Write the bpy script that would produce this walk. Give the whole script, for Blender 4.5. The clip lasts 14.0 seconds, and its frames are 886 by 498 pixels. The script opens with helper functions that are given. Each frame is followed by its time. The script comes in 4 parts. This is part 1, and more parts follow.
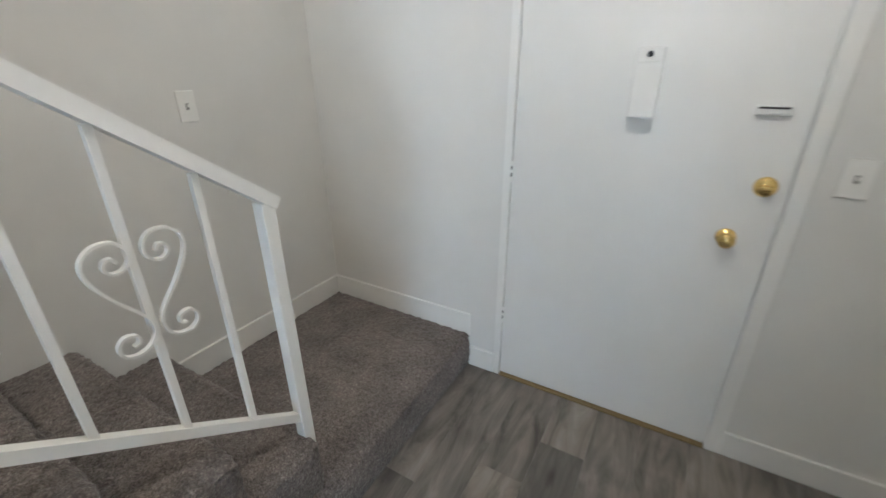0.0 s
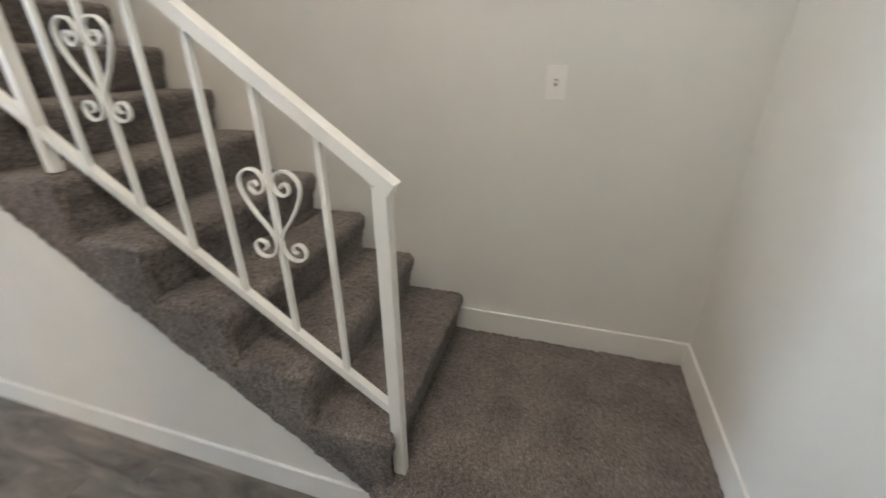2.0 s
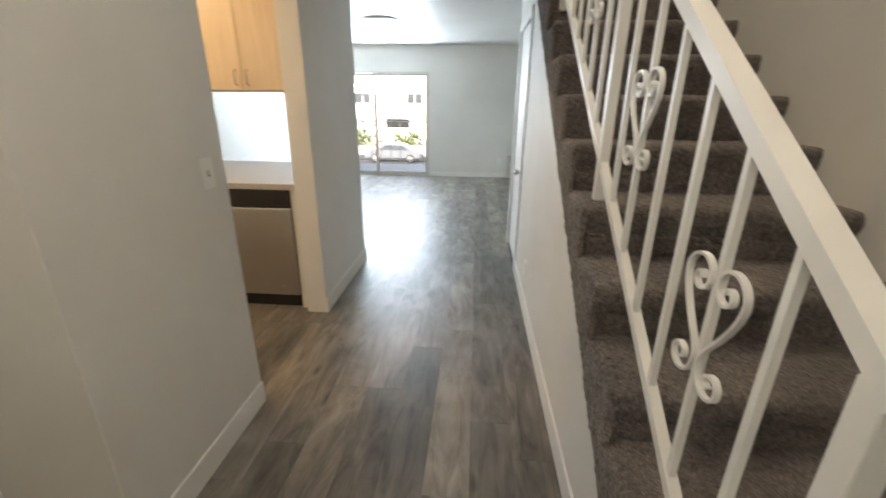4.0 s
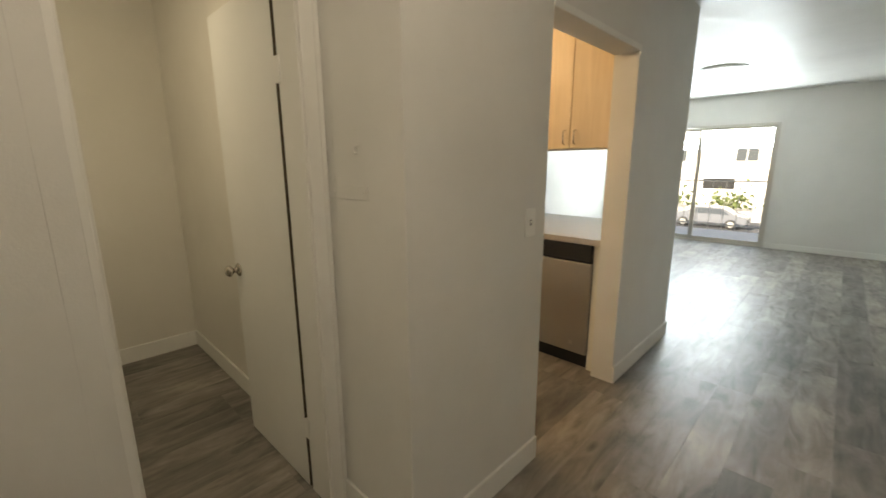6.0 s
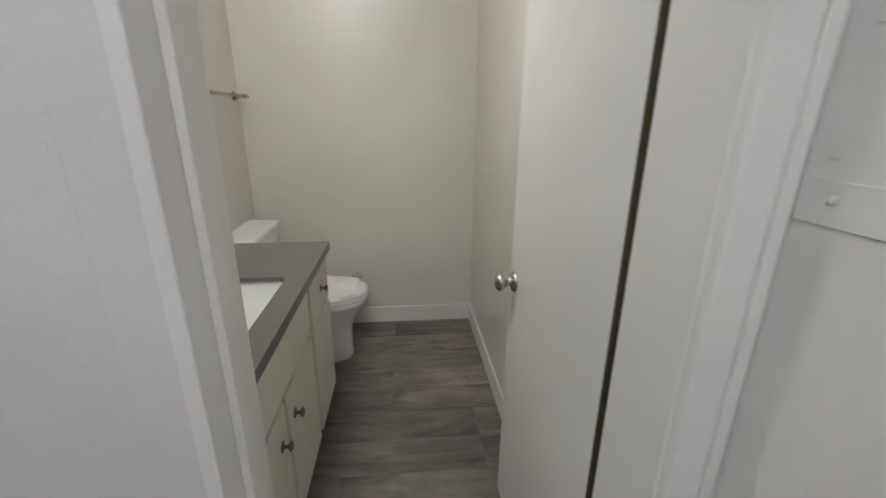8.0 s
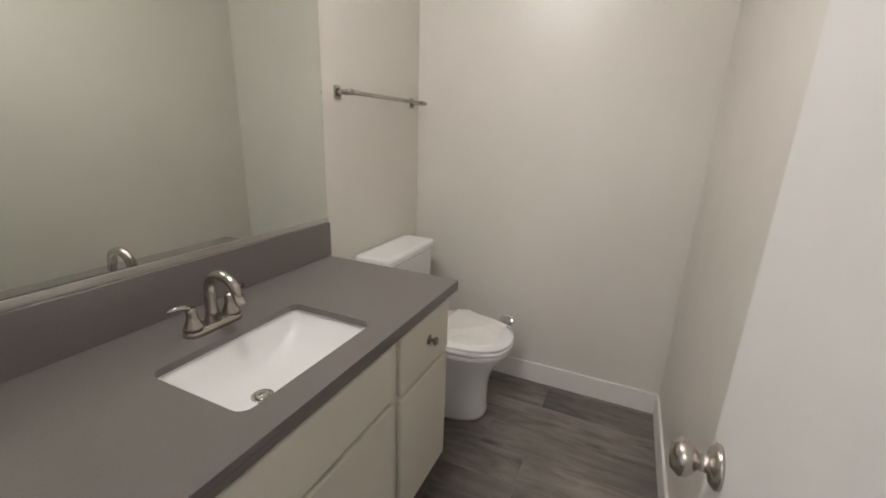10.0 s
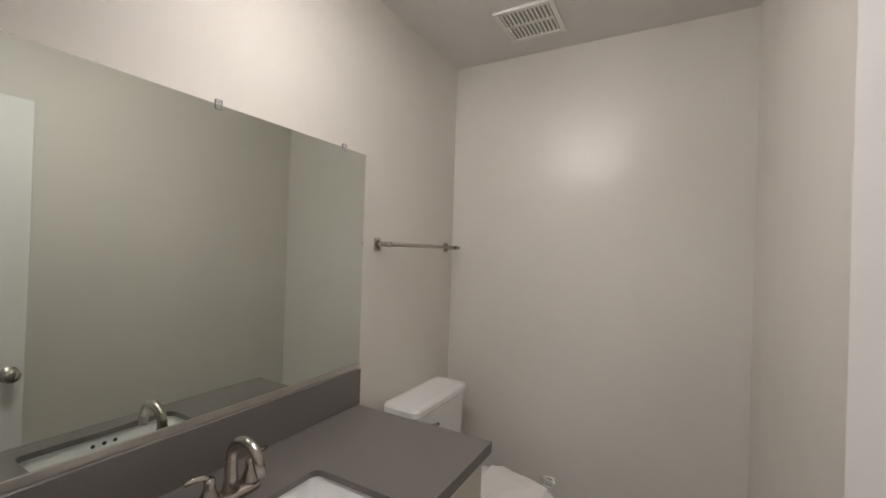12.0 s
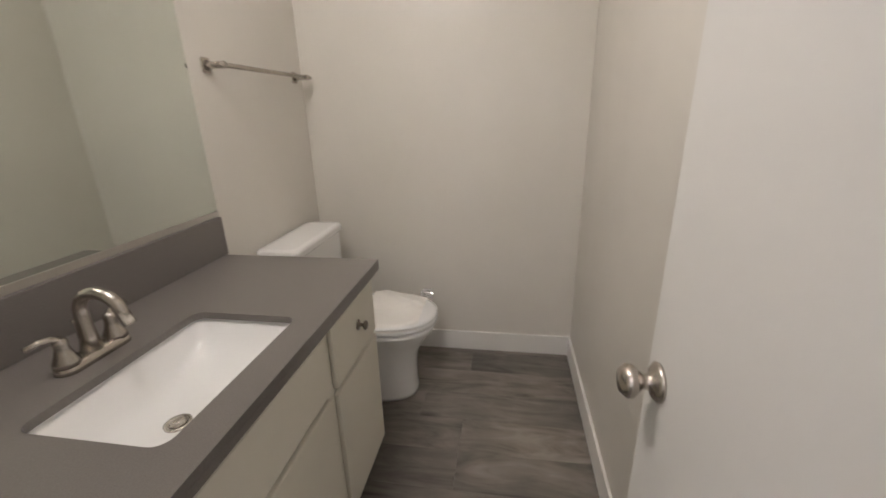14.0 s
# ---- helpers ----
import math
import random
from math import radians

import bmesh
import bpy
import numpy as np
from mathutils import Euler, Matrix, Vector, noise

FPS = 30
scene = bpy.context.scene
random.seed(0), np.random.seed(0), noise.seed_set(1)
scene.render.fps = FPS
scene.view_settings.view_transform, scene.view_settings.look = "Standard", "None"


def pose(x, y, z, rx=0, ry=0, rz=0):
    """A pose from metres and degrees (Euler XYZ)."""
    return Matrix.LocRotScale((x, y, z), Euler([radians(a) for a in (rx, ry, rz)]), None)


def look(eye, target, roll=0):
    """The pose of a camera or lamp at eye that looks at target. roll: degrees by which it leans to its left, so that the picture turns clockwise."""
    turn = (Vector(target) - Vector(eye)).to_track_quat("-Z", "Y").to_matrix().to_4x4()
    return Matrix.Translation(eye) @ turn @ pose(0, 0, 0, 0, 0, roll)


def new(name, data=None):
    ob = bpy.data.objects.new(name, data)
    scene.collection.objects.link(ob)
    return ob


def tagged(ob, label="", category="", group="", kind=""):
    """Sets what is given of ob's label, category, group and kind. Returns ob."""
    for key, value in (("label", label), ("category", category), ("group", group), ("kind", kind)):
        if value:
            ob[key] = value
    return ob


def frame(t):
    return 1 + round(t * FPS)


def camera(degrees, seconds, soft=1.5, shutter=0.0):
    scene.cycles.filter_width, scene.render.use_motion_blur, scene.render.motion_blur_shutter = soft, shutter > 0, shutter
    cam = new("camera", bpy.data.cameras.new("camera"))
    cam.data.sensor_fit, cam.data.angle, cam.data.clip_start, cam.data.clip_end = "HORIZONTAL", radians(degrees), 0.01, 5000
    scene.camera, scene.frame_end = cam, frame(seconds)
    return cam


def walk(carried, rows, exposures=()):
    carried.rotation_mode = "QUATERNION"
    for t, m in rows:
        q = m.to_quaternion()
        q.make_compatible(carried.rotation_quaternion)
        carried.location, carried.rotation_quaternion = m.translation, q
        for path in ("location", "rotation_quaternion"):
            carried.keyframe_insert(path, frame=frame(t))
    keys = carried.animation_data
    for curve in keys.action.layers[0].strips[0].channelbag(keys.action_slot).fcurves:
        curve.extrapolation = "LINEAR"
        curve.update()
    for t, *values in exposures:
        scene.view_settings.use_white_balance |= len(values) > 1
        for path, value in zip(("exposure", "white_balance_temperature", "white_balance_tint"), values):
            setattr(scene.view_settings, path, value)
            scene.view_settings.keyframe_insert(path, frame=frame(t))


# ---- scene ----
cam = camera(94.9, 14.0, 1.5, 0.35)
PATH = [
    (0, (0.291, 1.743, 1.441), (-0.629, 3.332, 0.647), -0.3),
    (0.5, (0.341, 2.135, 1.42), (-1.017, 3.296, 0.52), -1.4),
    (1, (0.361, 2.417, 1.405), (-1.273, 3.092, 0.47), -1.6),
    (1.5, (0.307, 2.63, 1.403), (-1.477, 2.744, 0.505), -1.2),
    (2, (0.235, 2.755, 1.41), (-1.496, 2.23, 0.558), -0.2),
    (2.5, (0.156, 2.84, 1.42), (-1.265, 1.703, 0.589), 0.0),
    (3, (0.041, 2.765, 1.422), (-0.918, 1.211, 0.607), -0.6),
    (3.5, (-0.057, 2.732, 1.4), (-0.485, 0.93, 0.646), 0.1),
    (4, (-0.147, 2.744, 1.417), (-0.004, 0.866, 0.743), 0.6),
    (4.2, (-0.155, 2.758, 1.424), (0.194, 0.891, 0.797), 0.6),
    (6.3, (0.054, 2.638, 1.394), (1.531, 1.352, 0.99), 0.1),
    (6.5, (0.186, 2.601, 1.4), (1.74, 1.421, 0.963), 0.1),
    (7, (0.453, 2.526, 1.393), (2.186, 1.659, 0.901), 0.5),
    (7.5, (0.684, 2.415, 1.374), (2.529, 1.878, 0.82), 0.9),
    (8, (0.892, 2.339, 1.381), (2.783, 2.154, 0.756), 0.4),
    (8.2, (0.985, 2.31, 1.366), (2.878, 2.254, 0.697), 0.9),
    (10.3, (1.445, 2.178, 1.344), (3.179, 3.056, 0.873), 1.7),
    (10.5, (1.448, 2.183, 1.364), (3.194, 3.086, 0.998), 1.7),
    (11, (1.445, 2.19, 1.417), (3.202, 3.136, 1.277), 1.9),
    (11.5, (1.443, 2.19, 1.445), (3.192, 3.159, 1.434), 1.9),
    (12, (1.436, 2.188, 1.453), (3.183, 3.162, 1.464), 1.9),
    (12.5, (1.435, 2.189, 1.438), (3.195, 3.136, 1.358), 1.4),
    (13, (1.445, 2.19, 1.381), (3.235, 3.045, 1.122), 0.7),
    (13.5, (1.454, 2.194, 1.355), (3.277, 2.859, 0.873), -0.2),
    (14, (1.441, 2.25, 1.312), (3.309, 2.557, 0.665), -1.5),
]

EXPOSURES = [(0, 2.13, 6050, 10), (1, 2.25, 6150, 11), (1.5, 2.28, 6350, 12), (2, 2.3, 6450, 11), (2.5, 2.2, 7000, 14), (3.5, 2.0, 7400, 14), (4, 1.92, 7300, 12), (4.2, 1.92, 7300, 12), (6.5, 1.55, 8400, 9), (7, 1.83, 7900, 9), (7.5, 2.1, 6500, 11), (8, 2.2, 5700, 14), (10.5, 2.5, 5850, 20), (12, 2.08, 5850, 21), (14, 2.4, 6050, 21)]
walk(cam, [(t, look(eye, target, roll)) for t, eye, target, roll in PATH], EXPOSURES)

# ---- world and light ----
world = bpy.data.worlds.new("sky")
scene.world = world
world.use_nodes = True
wn = world.node_tree
sky = wn.nodes.new("ShaderNodeTexSky")
sky.sky_type = "NISHITA"
sky.sun_disc = False
sky.sun_elevation, sky.sun_rotation = radians(50), radians(40)
wn.links.new(sky.outputs[0], wn.nodes["Background"].inputs[0])
wn.nodes["Background"].inputs[1].default_value = 0.15


def lamp(name, kind, m, energy, colour=(1, 1, 1), size=0.1, size_y=None, angle=None):
    d = bpy.data.lights.new(name, kind)
    d.energy, d.color = energy, colour
    if kind == "AREA":
        d.size = size
        if size_y:
            d.shape, d.size_y = "RECTANGLE", size_y
    elif kind == "POINT":
        d.shadow_soft_size = size
    if angle:
        d.angle = radians(angle)
    ob = new(name, d)
    ob.matrix_world = m
    return ob


# sun from behind the building, on to the facade across the road
lamp("sun", "SUN", look((8, 14, 16), (0, -12, 0)), 5.0, (1, 0.95, 0.88), angle=0.5)
# the sky's light in the opening of the sliding door
lamp("sky_light", "AREA", look((1.88, -5.75, 1.77), (1.88, 0, 1.2)), 35, (0.62, 0.80, 1.0), 2.0, 0.34)
# vanity light over the mirror, kitchen ceiling lamp
lamp("vanity_glow", "AREA", look((1.98, 2.80, 2.35), (2.85, 2.42, 1.15)), 2.4, (1.0, 0.93, 0.77), 0.36, 0.14)
lamp("entry_glow", "POINT", pose(0.15, 2.45, 2.30), 4.0, (1.0, 0.93, 0.85), 0.07)
lamp("kitchen_glow", "POINT", pose(2.1, 0.95, 2.25), 8.0, (1.0, 0.70, 0.40), 0.12)
# unseen fill added high in the stairwell to warm the stair wall
lamp("stairwell_fill", "POINT", pose(-1.0, 0.9, 4.4), 10, (1.0, 0.90, 0.76), 0.15)


# ---- materials ----
def material(name, base, rough=0.5, metal=0.0, build=None, spec=0.5):
    m = bpy.data.materials.new(name)
    m.use_nodes = True
    t = m.node_tree
    b = t.nodes["Principled BSDF"]
    b.inputs["Base Color"].default_value = (*base, 1)
    b.inputs["Roughness"].default_value = rough
    b.inputs["Metallic"].default_value = metal
    b.inputs["Specular IOR Level"].default_value = spec
    if build:
        build(t, b)
    return m


def node(t, kind, **values):
    n = t.nodes.new(kind)
    for k, v in values.items():
        n.inputs[k].default_value = v
    return n


def noise_of(t, scale, detail=4.0, coords=None, rough=0.55):
    c = t.nodes.new("ShaderNodeNewGeometry")
    n = node(t, "ShaderNodeTexNoise", Scale=scale, Detail=detail, Roughness=rough)
    t.links.new(coords or c.outputs["Position"], n.inputs["Vector"])
    return n.outputs["Fac"]


def ramp(t, fac, stops):
    r = t.nodes.new("ShaderNodeValToRGB")
    e = r.color_ramp.elements
    while len(e) < len(stops):
        e.new(0.5)
    for k, (p, c) in zip(e, stops):
        k.position, k.color = p, (*c, 1)
    t.links.new(fac, r.inputs[0])
    return r.outputs[0]


def bump(t, b, height, strength, distance=0.01):
    n = node(t, "ShaderNodeBump", Strength=strength, Distance=distance)
    t.links.new(height, n.inputs["Height"])
    t.links.new(n.outputs[0], b.inputs["Normal"])


def painted(a, b2, fine=160, amount=0.12, gloss=0.48):
    def build(t, b):
        t.links.new(ramp(t, noise_of(t, 1.7), [(0.35, a), (0.65, b2)]), b.inputs["Base Color"])
        bump(t, b, noise_of(t, fine, 3), amount, 0.004)
        r = ramp(t, noise_of(t, 5, 5), [(0.3, (gloss - 0.05,) * 3), (0.7, (gloss + 0.06,) * 3)])
        t.links.new(r, b.inputs["Roughness"])
    return build


PAINT = material("wall_paint", (0.72, 0.70, 0.66), 0.5, 0, painted((0.70, 0.69, 0.655), (0.75, 0.735, 0.70), 160, 0.12, 0.66))
BATH_PAINT = material("bath_wall_paint", (0.72, 0.69, 0.62), 0.3, 0, painted((0.70, 0.67, 0.61), (0.74, 0.71, 0.65), 140, 0.10, 0.33))
CEIL = material("ceiling_paint", (0.74, 0.73, 0.70), 0.7, 0, painted((0.72, 0.71, 0.68), (0.77, 0.76, 0.73), 90, 0.25))
TRIM = material("trim_paint", (0.80, 0.79, 0.75), 0.35, 0, painted((0.78, 0.77, 0.73), (0.82, 0.81, 0.78), 40, 0.08))
DOOR = material("door_paint", (0.78, 0.77, 0.74), 0.38, 0, painted((0.76, 0.755, 0.725), (0.80, 0.79, 0.76), 60, 0.10, 0.55))
IRON = material("white_enamel", (0.80, 0.79, 0.74), 0.35, 0, painted((0.78, 0.77, 0.72), (0.83, 0.82, 0.78), 70, 0.12))
PLASTIC = material("white_plastic", (0.80, 0.79, 0.75), 0.32)
SUBFLOOR = material("grey_underlay", (0.10, 0.095, 0.09), 0.9)
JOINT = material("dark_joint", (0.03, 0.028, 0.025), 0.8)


def carpet_nodes(t, b):
    n1 = noise_of(t, 170, 4, rough=0.8)
    n2 = noise_of(t, 6, 5)
    n3 = noise_of(t, 72, 3, rough=0.65)
    last = ramp(t, n1, [(0.30, (0.080, 0.069, 0.062)), (0.5, (0.184, 0.162, 0.149)), (0.70, (0.372, 0.337, 0.314))])
    for other in (ramp(t, n2, [(0.3, (0.68, 0.67, 0.66)), (0.7, (1.14, 1.12, 1.10))]), ramp(t, n3, [(0.30, (0.62, 0.60, 0.59)), (0.52, (1.0, 1.0, 1.0)), (0.72, (1.28, 1.27, 1.26))])):
        m = t.nodes.new("ShaderNodeMix")
        m.data_type, m.blend_type = "RGBA", "MULTIPLY"
        m.inputs[0].default_value = 1
        t.links.new(last, m.inputs[6]), t.links.new(other, m.inputs[7])
        last = m.outputs[2]
    t.links.new(last, b.inputs["Base Color"])
    b.inputs["Sheen Weight"].default_value = 0.2
    bump(t, b, n3, 0.8, 0.012)


CARPET = material("carpet", (0.16, 0.14, 0.13), 0.95, 0, carpet_nodes, 0.1)


def plank_nodes(t, b):
    info = t.nodes.new("ShaderNodeObjectInfo")
    co = t.nodes.new("ShaderNodeNewGeometry")
    mp = t.nodes.new("ShaderNodeMapping")
    mp.inputs["Scale"].default_value = (12, 2.6, 1)
    shift = t.nodes.new("ShaderNodeVectorMath")
    shift.operation = "MULTIPLY_ADD"
    shift.inputs[1].default_value = (31, 17, 5)
    comb = t.nodes.new("ShaderNodeCombineXYZ")
    for k in range(3):
        t.links.new(info.outputs["Random"], comb.inputs[k])
    t.links.new(comb.outputs[0], shift.inputs[0])
    t.links.new(co.outputs["Position"], shift.inputs[2])
    t.links.new(shift.outputs[0], mp.inputs[0])
    grain = node(t, "ShaderNodeTexNoise", Scale=1.0, Detail=7.0, Roughness=0.62, Distortion=0.9)
    t.links.new(mp.outputs[0], grain.inputs["Vector"])
    cloud = noise_of(t, 3.2, 3, shift.outputs[0])
    tone = ramp(t, info.outputs["Random"], [(0.0, (0.64, 0.63, 0.62)), (0.5, (0.94, 0.92, 0.90)), (1.0, (1.24, 1.20, 1.16))])
    c = ramp(t, grain.outputs["Fac"], [(0.28, (0.070, 0.062, 0.054)), (0.47, (0.195, 0.178, 0.158)), (0.72, (0.320, 0.297, 0.268))])
    c2 = ramp(t, cloud, [(0.3, (0.70, 0.70, 0.70)), (0.65, (1.15, 1.14, 1.13))])
    knot = node(t, "ShaderNodeTexVoronoi", Scale=1.0, Randomness=1.0)
    mk = t.nodes.new("ShaderNodeMapping")
    mk.inputs["Scale"].default_value = (5.5, 2.0, 1)
    t.links.new(shift.outputs[0], mk.inputs[0])
    t.links.new(mk.outputs[0], knot.inputs["Vector"])
    c3 = ramp(t, knot.outputs["Distance"], [(0.02, (0.35, 0.33, 0.31)), (0.13, (1, 1, 1))])
    last = c
    for other in (c2, tone, c3):
        m = t.nodes.new("ShaderNodeMix")
        m.data_type, m.blend_type = "RGBA", "MULTIPLY"
        m.inputs[0].default_value = 1
        t.links.new(last, m.inputs[6]), t.links.new(other, m.inputs[7])
        last = m.outputs[2]
    t.links.new(last, b.inputs["Base Color"])
    t.links.new(ramp(t, grain.outputs["Fac"], [(0.3, (0.46,) * 3), (0.7, (0.38,) * 3)]), b.inputs["Roughness"])
    bump(t, b, grain.outputs["Fac"], 0.12, 0.004)


PLANK = material("vinyl_plank", (0.16, 0.15, 0.14), 0.35, 0, plank_nodes, 0.6)


def speckled(a, c, scale):
    def build(t, b):
        t.links.new(ramp(t, noise_of(t, scale, 4, rough=0.8), [(0.35, a), (0.65, c)]), b.inputs["Base Color"])
    return build


QUARTZ = material("grey_quartz", (0.2, 0.185, 0.175), 0.28, 0, speckled((0.156, 0.141, 0.131), (0.198, 0.181, 0.170), 420))
KITCHEN_TOP = material("kitchen_laminate", (0.42, 0.39, 0.36), 0.4, 0, speckled((0.40, 0.37, 0.34), (0.47, 0.44, 0.41), 300))
PORCELAIN = material("porcelain", (0.83, 0.83, 0.82), 0.10)
CABINET = material("cream_cabinet_paint", (0.74, 0.71, 0.61), 0.36, 0, painted((0.72, 0.69, 0.59), (0.76, 0.73, 0.64), 50, 0.08))


def brushed(t, b):
    c = t.nodes.new("ShaderNodeNewGeometry")
    mp = t.nodes.new("ShaderNodeMapping")
    mp.inputs["Scale"].default_value = (900, 40, 40)
    t.links.new(c.outputs["Position"], mp.inputs[0])
    n = node(t, "ShaderNodeTexNoise", Scale=1.0, Detail=2.0)
    t.links.new(mp.outputs[0], n.inputs["Vector"])
    bump(t, b, n.outputs["Fac"], 0.06, 0.002)


NICKEL = material("brushed_nickel", (0.52, 0.48, 0.43), 0.26, 1.0, brushed)
AGED = material("aged_nickel", (0.22, 0.19, 0.16), 0.3, 1.0, brushed)
BRASS = material("polished_brass", (0.78, 0.56, 0.22), 0.22, 1.0, brushed)
DULL_BRASS = material("tarnished_brass", (0.30, 0.22, 0.11), 0.55, 0.7, brushed)
STEEL = material("stainless_steel", (0.52, 0.50, 0.48), 0.30, 1.0, brushed)
ALU = material("aluminium", (0.62, 0.60, 0.56), 0.35, 1.0, brushed)
BLACK = material("black_plastic", (0.012, 0.012, 0.013), 0.3)
MIRROR = material("mirror_silver", (0.68, 0.72, 0.67), 0.015, 1.0)
CLEAR = material("clear_plastic", (0.92, 0.93, 0.92), 0.08)
CLEAR.node_tree.nodes["Principled BSDF"].inputs["Transmission Weight"].default_value = 0.85
# dark olive-brown that stands in for the shade in the bathroom door's hinge gap
GAP_SHADE = material("dark_gap_shade", (0.060, 0.046, 0.022), 0.8, 0, speckled((0.045, 0.034, 0.016), (0.085, 0.066, 0.034), 60))
PAPER = material("white_paper", (0.80, 0.78, 0.74), 0.7, 0, painted((0.78, 0.76, 0.72), (0.84, 0.82, 0.78), 30, 0.3))


def maple_nodes(t, b):
    c = t.nodes.new("ShaderNodeNewGeometry")
    mp = t.nodes.new("ShaderNodeMapping")
    mp.inputs["Scale"].default_value = (30, 30, 2.0)
    t.links.new(c.outputs["Position"], mp.inputs[0])
    n = node(t, "ShaderNodeTexNoise", Scale=1.0, Detail=5.0, Distortion=0.5)
    t.links.new(mp.outputs[0], n.inputs["Vector"])
    t.links.new(ramp(t, n.outputs["Fac"], [(0.3, (0.62, 0.50, 0.36)), (0.7, (0.70, 0.58, 0.43))]), b.inputs["Base Color"])


MAPLE = material("pale_maple", (0.66, 0.54, 0.40), 0.4, 0, maple_nodes)
GLASS = material("window_glass", (1, 1, 1), 0.0)
GLASS.node_tree.nodes["Principled BSDF"].inputs["Transmission Weight"].default_value = 1.0
GLASS.node_tree.nodes["Principled BSDF"].inputs["IOR"].default_value = 1.05
STUCCO = material("white_stucco", (0.72, 0.70, 0.66), 0.9, 0, painted((0.70, 0.68, 0.64), (0.76, 0.74, 0.70), 30, 0.3))
DARK_PANE = material("dark_window_pane", (0.05, 0.06, 0.07), 0.1)
ASPHALT = material("asphalt", (0.05, 0.05, 0.05), 0.9, 0, speckled((0.04, 0.04, 0.042), (0.07, 0.07, 0.07), 40))
CONCRETE = material("concrete", (0.42, 0.40, 0.37), 0.9, 0, speckled((0.38, 0.36, 0.33), (0.46, 0.44, 0.41), 20))
CAR_PAINT = material("grey_car_paint", (0.16, 0.17, 0.19), 0.25, 0.3)
RUBBER = material("rubber", (0.02, 0.02, 0.02), 0.8)
LEAF = material("leaf", (0.07, 0.10, 0.03), 0.7, 0, speckled((0.05, 0.08, 0.02), (0.11, 0.13, 0.04), 9))
BULB = material("lit_bulb", (1, 1, 1), 0.4)
BULB.node_tree.nodes["Principled BSDF"].inputs["Emission Color"].default_value = (1, 0.88, 0.70, 1)
BULB.node_tree.nodes["Principled BSDF"].inputs["Emission Strength"].default_value = 0.4
GRILLE = material("grey_grille", (0.30, 0.29, 0.27), 0.6)
OFFWHITE = material("ac_enamel", (0.62, 0.60, 0.55), 0.45)


# ---- mesh helpers ----
def box(bm, lo, hi, bevel=0.0, segments=2):
    lo, hi = Vector(lo), Vector(hi)
    r = bmesh.ops.create_cube(bm, size=1)
    vs = r["verts"]
    for v in vs:
        v.co = Vector([lo[k] + (v.co[k] + 0.5) * (hi[k] - lo[k]) for k in range(3)])
    if bevel:
        es = list({e for v in vs for e in v.link_edges})
        bmesh.ops.bevel(bm, geom=es, offset=bevel, segments=segments, profile=0.5, affect="EDGES")
    return bm


def mesh(name, bm, mat, smooth=False):
    bmesh.ops.recalc_face_normals(bm, faces=bm.faces[:])
    me = bpy.data.meshes.new(name)
    bm.to_mesh(me)
    bm.free()
    me.materials.append(mat)
    if smooth:
        for p in me.polygons:
            p.use_smooth = True
    return me


def part(name, bm, mat, parent, label="", smooth=False):
    ob = new(name, mesh(name, bm, mat, smooth))
    ob.parent = parent
    if parent is not None:
        ob.matrix_parent_inverse = parent.matrix_world.inverted()
    if label:
        tagged(ob, label)
    return ob


def thing(name, at, label, category, group="", kind=""):
    ob = new(name)
    ob.empty_display_size = 0.05
    ob.matrix_world = Matrix.Translation(at)
    return tagged(ob, label, category, group, kind)


def structure(name, boxes, mat, label, bevel=0.0):
    bm = bmesh.new()
    for lo, hi in boxes:
        box(bm, lo, hi, bevel)
    return tagged(part(name, bm, mat, None), label, "", "", "structure")


def B(*boxes, bevel=0.0):
    bm = bmesh.new()
    for lo, hi in boxes:
        box(bm, lo, hi, bevel)
    return bm


def lathe(profile, seg=28, m=None):
    """A turned solid: radius and height pairs about z, put at m."""
    bm = bmesh.new()
    rings = []
    for r, z in profile:
        rings.append([bm.verts.new((max(r, 1e-5) * math.cos(2 * math.pi * k / seg), max(r, 1e-5) * math.sin(2 * math.pi * k / seg), z)) for k in range(seg)])
    for a, b in zip(rings, rings[1:]):
        for k in range(seg):
            bm.faces.new((a[k], a[(k + 1) % seg], b[(k + 1) % seg], b[k]))
    bm.faces.new(rings[0][::-1]), bm.faces.new(rings[-1])
    if m is not None:
        bm.transform(m)
    return bm


def tube(points, radius, seg=10, flat=None, bm=None):
    """A bar along points; radius a number or a list; flat gives a rectangular section (half width, half thickness, normal)."""
    bm = bm or bmesh.new()
    pts = [Vector(p) for p in points]
    rings = []
    up = None
    for i, p in enumerate(pts):
        d = (pts[min(i + 1, len(pts) - 1)] - pts[max(i - 1, 0)]).normalized()
        if flat:
            w, h, n = flat
            n = Vector(n)
            s = d.cross(n).normalized()
            ring = [p + n * w * a + s * h * b for a, b in ((1, 1), (-1, 1), (-1, -1), (1, -1))]
        else:
            if up is None:
                up = d.orthogonal().normalized()
            up = (up - d * up.dot(d)).normalized()
            s = d.cross(up)
            r = radius[i] if isinstance(radius, (list, tuple)) else radius
            ring = [p + (up * math.cos(2 * math.pi * k / seg) + s * math.sin(2 * math.pi * k / seg)) * r for k in range(seg)]
        rings.append([bm.verts.new(v) for v in ring])
    n = len(rings[0])
    for a, b in zip(rings, rings[1:]):
        for k in range(n):
            bm.faces.new((a[k], a[(k + 1) % n], b[(k + 1) % n], b[k]))
    bm.faces.new(rings[0][::-1]), bm.faces.new(rings[-1])
    return bm


